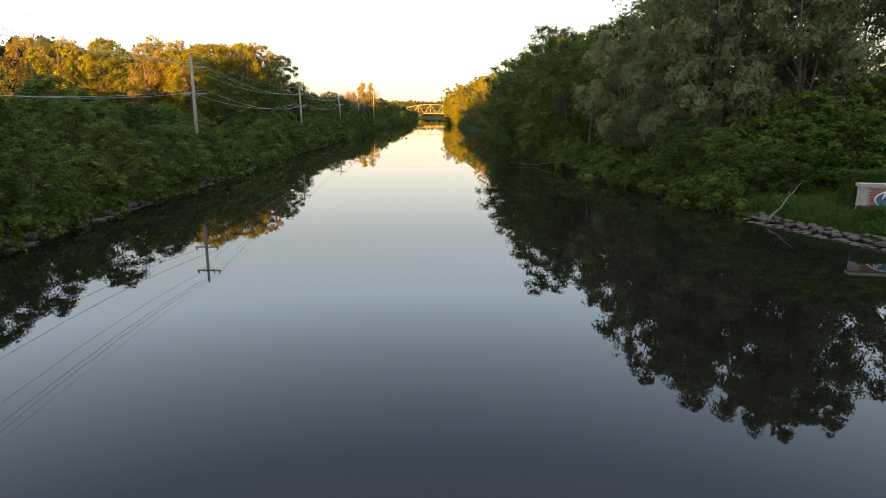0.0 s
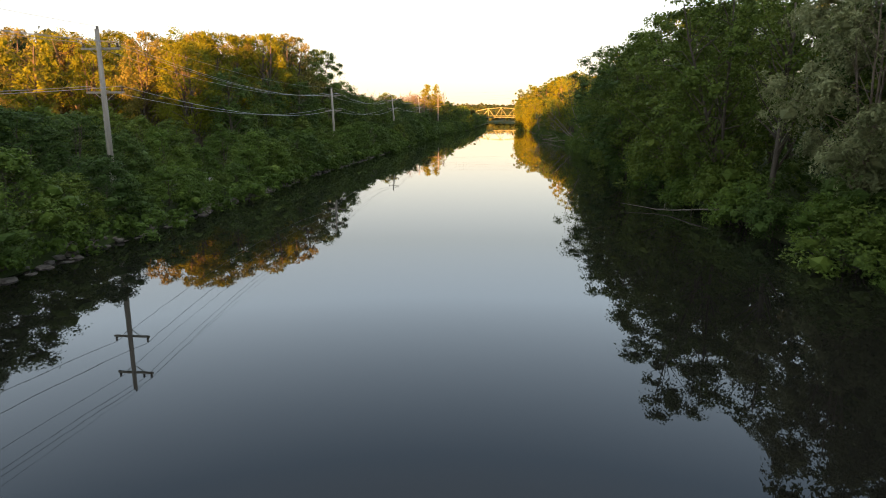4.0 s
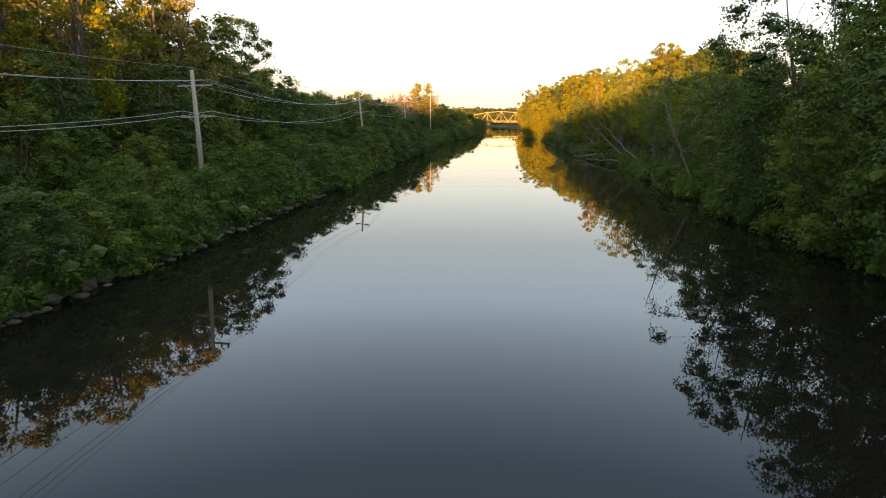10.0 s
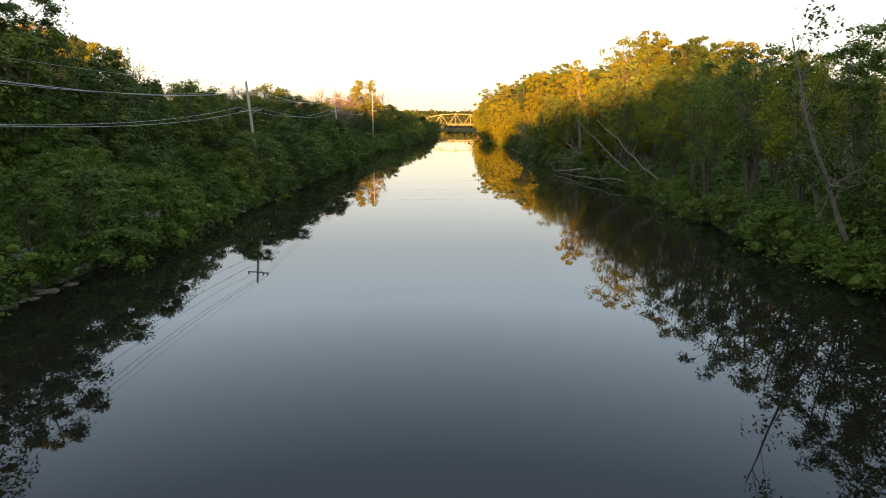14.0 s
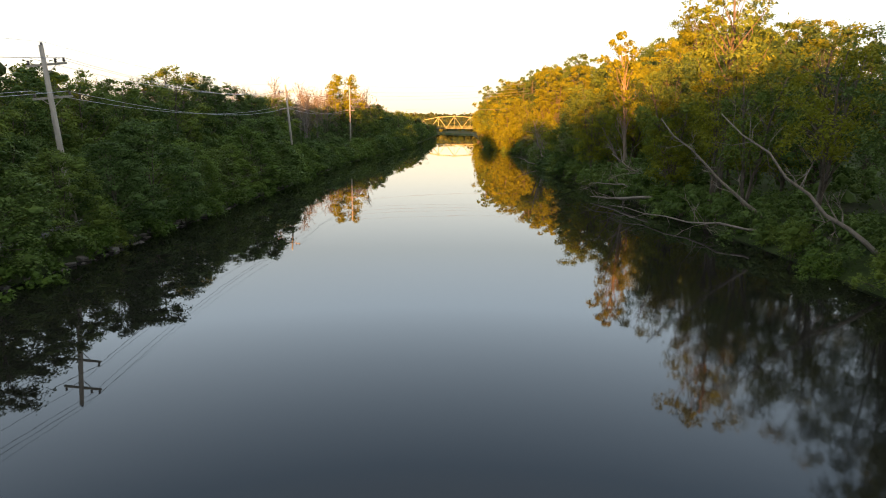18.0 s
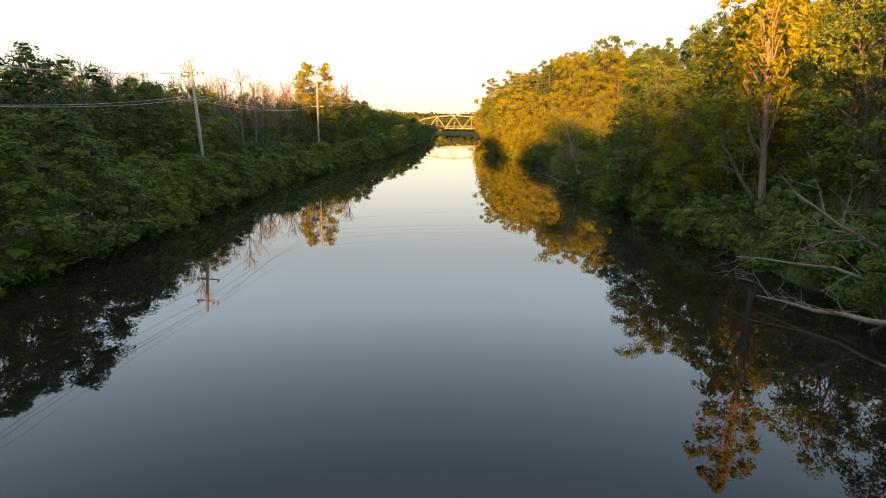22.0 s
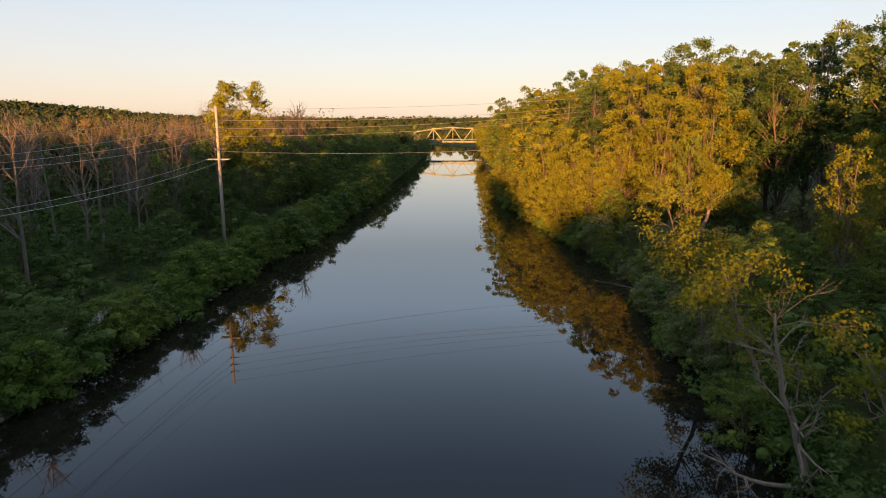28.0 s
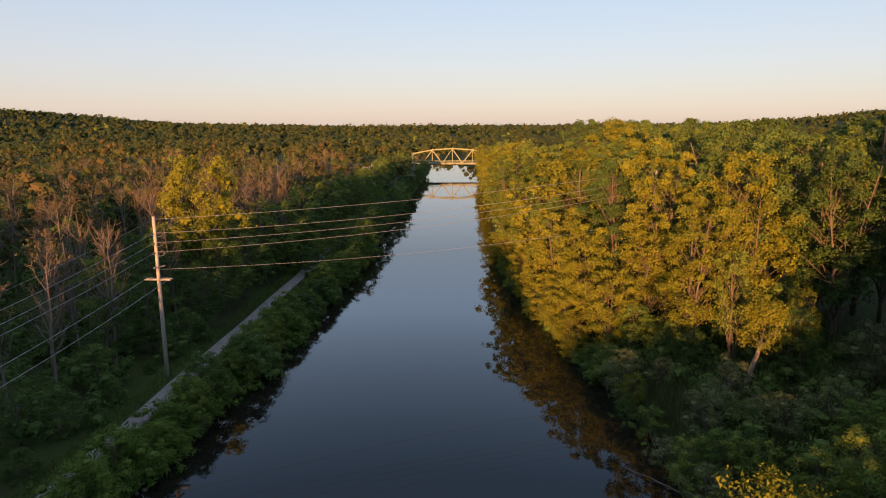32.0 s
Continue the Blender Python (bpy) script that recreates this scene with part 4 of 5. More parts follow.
def far_woods():
    """Canopy of the woods that run on to the hills: clumped crowns with leaf sprays."""
    rng = np.random.default_rng(9)
    for nm, mat, share, lab in (("far_wood_green", FAR, 0.74, "green canopy of woods running to the hills"),
                                ("far_wood_light", GREEN, 0.05, "lighter green crowns scattered in the far woods"),
                                ("far_wood_brown", RUST, 0.22, "brownish budding crowns in the far woods")):
        g, cen, rad = Geo(), [], []
        for k in range(int(3600 * share)):
            y = 350 + 1350 * rng.random() ** 1.7
            x = rng.uniform(-1, 1) * (70 + 0.80 * (y - 215))
            if k < 620 * share:
                x, y = rng.uniform(-150, -60), rng.uniform(165, 360)
                if k % 3 == 0:
                    x = rng.uniform(50, 130)
            if nm == "far_wood_brown" and (x > -25 or y > 900):
                continue
            if LEFT(min(y, 760)) - (12 if y < 425 else 4) < x < RIGHT(min(y, 760)) + 3.5 and y < 772:
                continue
            if -70 < x < 40 and 560 < y < 588 and abs(x + 8) < 34:
                continue
            h = rng.uniform(6.5, 16.0) + (4 if x > 0 and y < 480 else 0)
            w = rng.uniform(2.4, 5.4) * (1 + max(0, y - 500) / 900)
            z = ground_z(x, y)
            for c in range(3):
                cen.append((x + rng.normal() * w * 0.4, y + rng.normal() * w * 0.4, z + h * (0.35 + 0.24 * c)))
                rad.append(w * rng.uniform(0.7, 1.0) * (1.15 - 0.2 * c))
        for c, r in zip(cen, rad):
            blob(g, c, r * 0.42, rng, 0.95, 0.35)
        leaves(g, cen, rad, 36, 0.62, 0.44, rng, 0.95, 0.3, lo=0.55, fuzz=0.3, sprays=6)
        setting(nm, g, mat, lab, "woodland", "stuff")
    # wooded hills on the skyline
    g, cen, rad = Geo(), [], []
    for k in range(6200):
        y = rng.uniform(800, 1800)
        x = rng.uniform(-1, 1) * (120 + 0.82 * (y - 215))
        r = rng.uniform(4, 8)
        cen.append((x, y, ground_z(x, y) + rng.uniform(3, 7)))
        rad.append(r)
    for c, r in zip(cen, rad):
        blob(g, c, r * 0.7, rng, 0.9, 0.35)
    leaves(g, cen, rad, 20, 1.3, 0.9, rng, 1.0, lo=0.65, fuzz=0.3, sprays=5)
    setting("hill_wood", g, FAR, "dark green woods covering the low hills", "woodland", "stuff")
    # tall wood added inland, largely out of view, to shade the left grove
    g, cen, rad = Geo(), [], []
    for k in range(260):
        y = rng.uniform(128, 216)
        x = rng.uniform(-125, -80 if y < 165 else -66)
        h = rng.uniform(18.5, 21)
        z = ground_z(x, y)
        for c in range(3):
            cen.append((x + rng.normal(), y + rng.normal(), z + h * (0.3 + 0.27 * c)))
            rad.append(rng.uniform(2.4, 3.8))
    for c, r in zip(cen, rad):
        blob(g, c, r * 0.7, rng, 1.0, 0.3)
    leaves(g, cen, rad, 22, 0.9, 0.65, rng, 0.9, lo=0.7)
    setting("inland_wood", g, FAR, "tall green wood added inland to shade the leafless grove", "woodland", "stuff")
    # unseen wood on rising ground, added behind to hold back the low sun
    g, cen, rad = Geo(), [], []
    for k in range(950):
        x, y = rng.uniform(-140, 70), rng.uniform(-220, 42)
        if x > -43 - max(0, y) * 0.4 and y > -118 or x < -82 and not -70 < y < 12:
            continue
        h = rng.uniform(13, 15.5) if x < -60 and y > -118 else rng.uniform(12, 14.5) if y > -15 else rng.uniform(14, 18.5)
        z = ground_z(x, y)
        for c in range(3):
            cen.append((x + rng.normal() * 2, y + rng.normal() * 2, z + h * (0.3 + 0.26 * c)))
            rad.append(rng.uniform(2.6, 4.2))
    for c, r in zip(cen, rad):
        blob(g, c, r * 0.85, rng, 1.0, 0.3)
    leaves(g, cen, rad, 6, 2.2, 1.8, rng, 1.0, lo=0.6)
    setting("wood_behind", g, DEEP, "unseen wooded rise added behind to shade the banks", "woodland", "stuff")


far_woods()


# ---- truss bridge ----
def truss_bridge():
    cx, y0, y1, p = -8.0, 569.7, 576.3, 10.72
    top = {-2: 10.7, -1: 12.7, 0: 13.4, 1: 12.7, 2: 10.7}
    low, deck = 5.6, 5.75
    root = thing("truss_bridge", "pale green steel truss road bridge on concrete abutments", "bridge")
    for y in (y0, y1):
        for k in range(-2, 2):
            part("top_chord", beam(Geo(), (cx + p * k, y, top[k]), (cx + p * (k + 1), y, top[k + 1]), 0.36, 0.42), STEEL, root)
        part("bottom_chord", beam(Geo(), (cx - 2.55 * p, y, low), (cx + 2.55 * p, y, low), 0.35, 0.45), STEEL, root)
        for k in range(-2, 3):
            for s in (-0.5, 0.5):
                end = abs(k + s) > 2.4
                part("end_post" if end else "diagonal", beam(Geo(), (cx + p * k, y, top[k] - 0.15), (cx + p * (k + s), y, low), 0.34 if end else 0.22, 0.4 if end else 0.28), STEEL, root)
            part("hanger", beam(Geo(), (cx + p * k, y, low), (cx + p * k, y, top[k]), 0.2, 0.2), STEEL, root)
        for k in range(-5, 6):
            part("gusset_plate", box(Geo(), (cx + p * k / 2 - 0.5, y - 0.26, (low if k % 2 else top[k // 2]) - 0.4), (cx + p * k / 2 + 0.5, y + 0.26, (low if k % 2 else top[k // 2]) + 0.4)), STEEL, root)
        for z in (6.55, 6.95):
            part("railing", beam(Geo(), (cx - 2.5 * p, y + (0.4 if y == y0 else -0.4), z), (cx + 2.5 * p, y + (0.4 if y == y0 else -0.4), z), 0.08, 0.12), STEEL, root)
    for k in range(-2, 3):
        part("top_strut", beam(Geo(), (cx + p * k, y0, top[k]), (cx + p * k, y1, top[k]), 0.25, 0.3), STEEL, root)
        if k < 2:
            part("sway_brace", beam(Geo(), (cx + p * k, y0, top[k]), (cx + p * (k + 1), y1, top[k + 1]), 0.14, 0.14), STEEL, root)
    for k in range(-5, 6):
        part("floor_beam", box(Geo(), (cx + p * k / 2 - 0.2, y0 + 0.2, 4.75), (cx + p * k / 2 + 0.2, y1 - 0.2, 5.35)), DARKSTEEL, root)
    for y in (y0 + 0.9, (y0 + y1) / 2, y1 - 0.9):
        part("stringer", box(Geo(), (cx - 2.5 * p, y - 0.15, 4.95), (cx + 2.5 * p, y + 0.15, 5.4)), DARKSTEEL, root)
    part("deck", box(Geo(), (cx - 2.5 * p, y0 + 0.25, 5.405), (cx + 2.5 * p, y1 - 0.25, 5.7)), CONCRETE, root, "worn grey concrete deck")
    for s, x in ((-1, cx - 2.5 * p), (1, cx + 2.5 * p)):
        xa, xb = (x - 30, x + 0.6) if s < 0 else (x - 0.6, x + 30)
        ob = setting("abutment_west" if s < 0 else "abutment_east", box(Geo(), (xa, y0 - 0.6, -0.5), (xb, y1 + 0.6, 5.36)), CONCRETE, "weathered concrete bridge abutment with approach ramp", "abutment")
        setting("road_west" if s < 0 else "road_east", box(Geo(), (xa - 0.05 if s < 0 else x + 0.06, y0 + 0.2, 5.364), (x - 0.06 if s < 0 else xb + 0.05, y1 - 0.2, 5.69)), GRAVEL, "grey road leading onto the bridge", "road")


truss_bridge()


# ---- utility poles and wires ----
def utility_pole(x, y, top, a1, a2, label, tilt=0.0):
    root = thing("utility_pole", label, "utility pole", "utility poles along the towpath")
    g = ground_z(x, y)
    root.location = (x - math.tan(radians(tilt)) * (a1 - g), y, g)
    root.rotation_euler = (0, radians(tilt), 0)
    h = top - g
    part("shaft", tube(Geo(), [(0, 0, -0.6), (0, 0, h * 0.5), (0, 0, h)], [0.19, 0.16, 0.12], 12), POLE, root, smooth=True)
    for z, n in ((a1, 3), (a2, 2)):
        if not z:
            continue
        z -= g
        arm = part("crossarm", box(Geo(), (-1.18, 0.13, z - 0.06), (1.18, 0.24, z + 0.06)), POLE, root)
        for s in (-1, 1):
            part("brace", beam(Geo(), (s * 0.62, 0.12, z - 0.05), (0, 0.13, z - 0.55), 0.04, 0.03), POLE, root)
        for xx in ((-1.05, 0.55, 1.05) if n == 3 else (-1.05, 1.05)):
            ins = part("insulator", tube(Geo(), [(xx, 0.185, z + 0.06), (xx, 0.185, z + 0.14), (xx, 0.185, z + 0.2), (xx, 0.185, z + 0.3)], [0.03, 0.085, 0.06, 0.075], 8), CERAMIC, arm, "brown glazed insulator")
    part("top_bracket", box(Geo(), (-0.06, 0.02, h), (0.06, 0.1, h + 0.16)), CERAMIC, root)
    return root


DATA = [(-22.4, 61.6, 11.1, 10.03, 7.56), (-23.75, 114.6, 10.0, 9.02, 7.0), (-26.1, 172.8, 10.9, 9.85, 8.0), (-28.62, 232.1, 12.45, 11.43, 9.07)]
LP = "weathered grey wooden utility pole with two crossarms"
for k, d in enumerate(DATA):
    utility_pole(*d, LP + (" amid shrubs" if k < 2 else ", leaning a little"), (0, -1.5, -4.6, -4.0)[k])
utility_pole(-22.3, 8.0, 13.0, 11.95, 7.6, LP + " amid shrubs")
utility_pole(-26.0, -42.0, 11.0, 9.9, 7.5, LP + " amid shrubs")

# the tall corner pole, where the line turns across the canal
PX, PY = -28.45, 285.2
corner = thing("utility_pole", "tall weathered corner pole carrying wires across the canal", "utility pole", "utility poles along the towpath")
cg = ground_z(PX, PY)
corner.location = (PX, PY, cg)
part("shaft", tube(Geo(), [(0, 0, -0.6), (0, 0, 7), (0, 0, 15.7 - cg)], [0.2, 0.17, 0.125], 12), POLE, corner, smooth=True)
part("crossarm", box(Geo(), (-1.15, 0.14, 10.04 - cg), (1.15, 0.26, 10.16 - cg)), POLE, corner)
part("crossarm", box(Geo(), (-1.15, -0.26, 10.04 - cg), (1.15, -0.14, 10.16 - cg)), POLE, corner)
part("crossarm", beam(Geo(), (-0.1, -0.55, 11.2 - cg), (0.35, 0.6, 11.2 - cg), 0.12, 0.12), POLE, corner)
CROSS_Z = [15.45, 14.25, 13.4, 12.55, 10.95]
for z in CROSS_Z[1:4]:
    part("dead_end_insulator", tube(Geo(), [(0.12, 0.05, z - cg), (0.3, 0.08, z - cg), (0.45, 0.10, z - cg), (0.75, 0.16, z - cg)], [0.03, 0.075, 0.055, 0.03], 8), CERAMIC, corner, "reddish brown strain insulator")
    part("dead_end_insulator", tube(Geo(), [(-0.05, -0.12, z - cg - 0.05), (-0.08, -0.3, z - cg - 0.05), (-0.1, -0.6, z - cg - 0.08)], [0.03, 0.075, 0.03], 8), CERAMIC, corner, "reddish brown strain insulator")
    part("jumper", tube(Geo(), [(0.72, 0.16, z - cg), (0.55, 0.1, z - cg - 0.3), (0.2, -0.1, z - cg - 0.36), (-0.1, -0.58, z - cg - 0.08)], [0.014] * 4, 4), WIRE, corner)
QX, QY, QT = 22.2, 310.0, 18.2
far_pole = thing("utility_pole", "grey wooden pole half hidden in sunlit trees", "utility pole", "utility poles along the towpath")
far_pole.location = (QX, QY, ground_z(QX, QY))
part("shaft", tube(Geo(), [(0, 0, -0.6), (0, 0, 9), (0, 0, QT - ground_z(QX, QY))], [0.21, 0.17, 0.13], 12), POLE, far_pole, smooth=True)


def wire(a, b, sag, thick=0.013, label="thin sagging power line wire"):
    f = np.linspace(0, 1, 25)[:, None]
    pts = np.array(a) * (1 - f) + np.array(b) * f
    pts[:, 2] -= 4 * sag * (f * (1 - f))[:, 0]
    ob = new("power_line", tube(Geo(), pts, np.full(25, thick), 4).mesh("power_line", WIRE))
    tagged(ob, label, "wire", "power lines")


RUN = [(-26.0, -42.0, 11.0, 9.9, 7.5), (-22.3, 8.0, 13.0, 11.95, 7.6)] + DATA
for a, b in zip(RUN, RUN[1:]):
    for dx in (-1.05, 0.55, 1.05):
        wire((a[0] + dx, a[1] + 0.19, a[3] + 0.36), (b[0] + dx, b[1] + 0.19, b[3] + 0.36), 1.3 + 0.06 * dx, 0.012)
    wire((a[0], a[1] + 0.06, a[2] + 0.16), (b[0], b[1] + 0.06, b[2] + 0.16), 0.9, 0.008)
    for dx in (-1.05, 1.05):
        wire((a[0] + dx, a[1] + 0.19, a[4] + 0.36), (b[0] + dx, b[1] + 0.19, b[4] + 0.36), 1.3 + 0.05 * dx, 0.015)
a = DATA[3]
for dx, z in zip((-1.05, 0.55, 1.05), CROSS_Z[1:4]):
    wire((a[0] + dx, a[1] + 0.19, a[3] + 0.36), (PX - 0.1, PY - 0.6, z - 0.08), 0.9, 0.013)
wire((a[0], a[1], a[2] + 0.16), (PX, PY - 0.12, 15.45), 0.8, 0.008)
for dx in (-1.05, 1.05):
    wire((a[0] + dx, a[1] + 0.19, a[4] + 0.36), (PX + dx, PY - 0.2, 10.18), 1.1, 0.015)
for k, z in enumerate(CROSS_Z):
    wire((PX + (0.76 if 0 < k < 4 else 0.13), PY + 0.16, z), (QX - 0.15, QY, QT - (0.1, 1.0, 1.7, 2.3, 6.2)[k]), (0.6, 0.9, 0.9, 0.9, 1.0)[k], 0.016)


# ---- brick place sign on the lawn ----
def brick_sign():
    sx, sy = 23.35, 29.2
    gz = ground_z(sx, sy)
    root = thing("brick_sign", "red brick monument sign with limestone cap and blue oval board", "sign")
    m = pose(sx, sy, gz, 0, 0, -12)
    root.matrix_basis = m
    w, d, h = 3.4, 0.55, 1.2
    part("core", box(Geo(), (-w / 2 + 0.02, -d / 2 + 0.02, -0.3), (w / 2 - 0.02, d / 2 - 0.02, h)), MORTAR, root)
    g = box(Geo(), (-w / 2 - 0.06, -d / 2 - 0.06, h), (w / 2 + 0.06, d / 2 + 0.06, h + 0.16))
    part("cap", g, STONECAP, root, "cut limestone cap")
    for k in range(4):
        z = 0.02 + k * 0.29
        part("quoin", box(Geo(), (-w / 2 - 0.025, -d / 2 - 0.025, z), (-w / 2 + (0.28 if k % 2 else 0.2), -d / 2 + 0.1, z + 0.27)), STONECAP, root)
    brick = box(Geo(), (-0.1, -0.012, -0.03), (0.1, 0.05, 0.03)).mesh("brick", BRICKM)
    for r in range(20):
        for c in range(15):
            x = -w / 2 + 0.42 + c * 0.212 + (0.106 if r % 2 else 0)
            z = 0.05 + r * 0.0755
            if x > w / 2 - 0.1 or z > h - 0.03:
                continue
            b = new("brick", brick)
            b.parent = root
            b.location = (x, -d / 2 + 0.015, z)
    th = np.linspace(0, 2 * np.pi, 49)[:-1]
    for nm, a, b, y, mat in (("oval_rim", 1.12, 0.50, -0.075, WHITE), ("oval_board", 1.06, 0.45, -0.10, SIGNBLUE)):
        v = [(a * math.cos(t), -d / 2 + y, 0.62 + b * math.sin(t)) for t in th] + [(a * math.cos(t), -d / 2, 0.62 + b * math.sin(t)) for t in th]
        bm = bmesh.new()
        vs = [bm.verts.new(p) for p in v]
        bm.faces.new(vs[:48])
        for i in range(48):
            bm.faces.new((vs[i], vs[i + 48], vs[(i + 1) % 48 + 48], vs[(i + 1) % 48]))
        bmesh.ops.recalc_face_normals(bm, faces=bm.faces)
        me = bpy.data.meshes.new(nm)
        bm.to_mesh(me)
        bm.free()
        me.materials.append(mat)
        part(nm, me, mat, root)
    cu = bpy.data.curves.new("lettering", "FONT")
    cu.body, cu.size, cu.extrude, cu.shear = "Pa", 0.44, 0.01, 0.25
    cu.materials.append(WHITE)
    ob = new("lettering", cu)
    ob.parent = root
    ob.matrix_basis = pose(-0.86, -d / 2 - 0.115, 0.64, 90, 0, 0)
    tagged(ob, "white raised lettering")
    part("lettering_bar", box(Geo(), (-0.22, -d / 2 - 0.115, 0.66), (0.8, -d / 2 - 0.102, 0.82)), WHITE, root)
    part("emblem", box(Geo(), (-0.5, -d / 2 - 0.115, 0.30), (0.5, -d / 2 - 0.102, 0.44)), NAVY, root)


brick_sign()


# ---- stones, fallen wood, reeds and lawn ----
def stone_mesh(seed):
    rng = np.random.default_rng(seed)
    bm = bmesh.new()
    bmesh.ops.create_icosphere(bm, subdivisions=2, radius=1)
    for v in bm.verts:
        n = noise.noise(Vector(v.co) * 1.3 + Vector((seed * 7.1, 0, 0)))
        v.co *= 1 + 0.35 * n + rng.uniform(-0.05, 0.05)
        v.co.z = max(-0.6, min(0.55, v.co.z))
    me = bpy.data.meshes.new("stone")
    bm.to_mesh(me)
    bm.free()
    me.materials.append(ROCK)
    return me


STONES = [stone_mesh(k) for k in range(6)]


def revetment():
    """Loose stone along the water's edge."""
    g = Geo()
    rng = np.random.default_rng(31)
    for y in np.arange(-10, 350, 0.8):
        for k in range(2):
            x = LEFT(y) + rng.uniform(-0.9, 0.35)
            blob(g, (x, y + rng.uniform(-0.4, 0.4), max(ground_z(x, y), -0.1) + 0.02), rng.uniform(0.14, 0.3), rng, 0.6, 0.3)
    base = setting("stone_edge", g, ROCK, "low edging of loose grey stone at the water's edge", "stone edging", "stuff")
    spots = [(LEFT(y) + rng.uniform(-0.35, 0.45), y) for y in np.arange(22, 130, 1.1)]
    spots += [(RIGHT(y) + o, y + rng.uniform(-0.1, 0.1)) for y in np.arange(17.5, 33.2, 0.31) for o in (-0.5 + rng.uniform(-0.15, 0.1), -0.2, 0.1 + rng.uniform(-0.1, 0.1), 0.42 + rng.uniform(-0.1, 0.2))]
    for x, y in spots[:300]:
        s = rng.uniform(0.18, 0.38) if x < 0 else rng.uniform(0.10, 0.21)
        ob = new("stone", STONES[rng.integers(6)])
        ob.parent = base
        ob.matrix_basis = pose(x, y, max(ground_z(x, y), -0.12) + 0.06, 0, 0, rng.uniform(0, 360)) @ Matrix.Diagonal((s * 1.15, s, s * 0.8, 1))


revetment()


def snag(name, label, path, r0, seed, limbs=10, reach=1.6, mat=PALE, category="dead tree", rise=0.5, start=0.25, leafy=None):
    """A bare stem through the points of path, with forked dead branches."""
    rng = np.random.default_rng(seed)
    root = thing(name, label, category)
    root.location = path[0]
    g = Geo()
    pts = np.array(path, float) - np.array(path[0], float)
    f = np.linspace(0, 1, len(pts))
    fine = np.linspace(0, 1, 9)
    stem = np.stack([np.interp(fine, f, pts[:, i]) for i in range(3)], 1)
    length = np.linalg.norm(stem[-1] - stem[0])
    stem[1:-1] += rng.normal(size=(7, 3)) * 0.008 * length
    tube(g, stem, r0 * (1 - 0.8 * fine), 7)
    part("trunk", g, mat, root, smooth=True)
    tips = []
    for k in range(limbs):
        w = rng.uniform(start, 0.97)
        s = np.array([np.interp(w, fine, stem[:, i]) for i in range(3)])
        d = rng.normal(size=3) + (stem[-1] - stem[0]) / length * 0.7 + np.array([0, 0, rise])
        d *= reach * rng.uniform(0.5, 1.1) / np.linalg.norm(d)
        g = Geo()
        r = r0 * (1 - 0.75 * w) * 0.45
        m = s + d * 0.5 + rng.normal(size=3) * 0.12 * reach
        tube(g, [s, m, s + d], [r, r * 0.6, r * 0.2], 5, False)
        for j in range(4):
            q = m + (s + d - m) * rng.uniform(0, 0.8)
            e = rng.normal(size=3) * 0.5 + d / np.linalg.norm(d)
            e *= reach * rng.uniform(0.2, 0.45) / np.linalg.norm(e)
            tube(g, [q, q + e * 0.5 + rng.normal(size=3) * 0.04, q + e], [r * 0.4, r * 0.28, r * 0.1], 4, False)
            tips.append(q + e)
        part("branch", g, mat, root)
    if leafy:
        g = Geo()
        leaves(g, tips, np.full(len(tips), reach * 0.26), leafy[1], 0.19, 0.125, rng, 0.5, 0.3)
        part("crown", g, leafy[0], root)
    return root


snag("fallen_log", "bleached fallen branch lying in the water", [(14.0, 64.5, 0.7), (11.6, 67.6, 0.15), (9.0, 70.0, 0.3)], 0.05, 1, 6, 0.8, category="log", rise=0.1)
snag("fallen_tree", "pale fallen tree with many bare twigs over the water", [(14.2, 170.5, 0.9), (12, 176, 0.55), (9.0, 185.5, 0.45)], 0.08, 2, 16, 2.2, category="fallen tree", rise=0.1)
snag("fallen_tree", "dead tree fallen from the bank into the water", [(12.6, 186, 1.0), (10.5, 190, 0.5), (9.2, 193, 0.3)], 0.14, 3, 12, 1.8, category="fallen tree", rise=0.15)
snag("leaning_dead_tree", "leaning dead tree with stripped grey bark", [(15.4, 162.7, 0.9), (12.8, 164.2, 3.4), (9.6, 166.4, 7.0)], 0.12, 4, 14, 1.6)
snag("leaning_dead_tree", "leaning dead tree with stripped grey bark", [(13.9, 132.2, 0.9), (12.2, 132.2, 4.6), (10.4, 132.4, 10.2)], 0.13, 5, 14, 1.9, leafy=(DEEP, 14))
snag("leaning_dead_tree", "slim leaning tree with dead lower branches", [(16.6, 139.5, 1.0), (15.8, 139.6, 4.0), (14.9, 140, 8.2)], 0.15, 6, 12, 1.6, leafy=(DEEP, 16))
snag("leaning_dead_tree", "leaning dead tree with stripped grey bark", [(15.6, 172.5, 0.8), (12.6, 173.4, 3.4), (9.3, 174.4, 6.9)], 0.13, 7, 12, 1.5)
snag("dead_tree", "bleached dead tree fanning bare branches over the bank", [(16.4, 191.5, 0.8), (14.0, 193.2, 1.9), (11.4, 195.2, 4.0)], 0.15, 31, 20, 3.0, rise=0.25, start=0.06)
snag("dead_tree", "bleached dead limb reaching low over the water", [(15.0, 190.6, 0.7), (12.0, 193.0, 1.4), (9.6, 196.0, 1.2)], 0.11, 32, 12, 1.8, rise=0.3, start=0.1)
snag("leaning_tree", "thick trunk leaning out over the water", [(14.4, 211.5, 0.7), (13.8, 217, 1.3), (12.6, 224, 1.9)], 0.22, 8, 9, 1.6, BARK, "tree", leafy=(GREEN, 10))
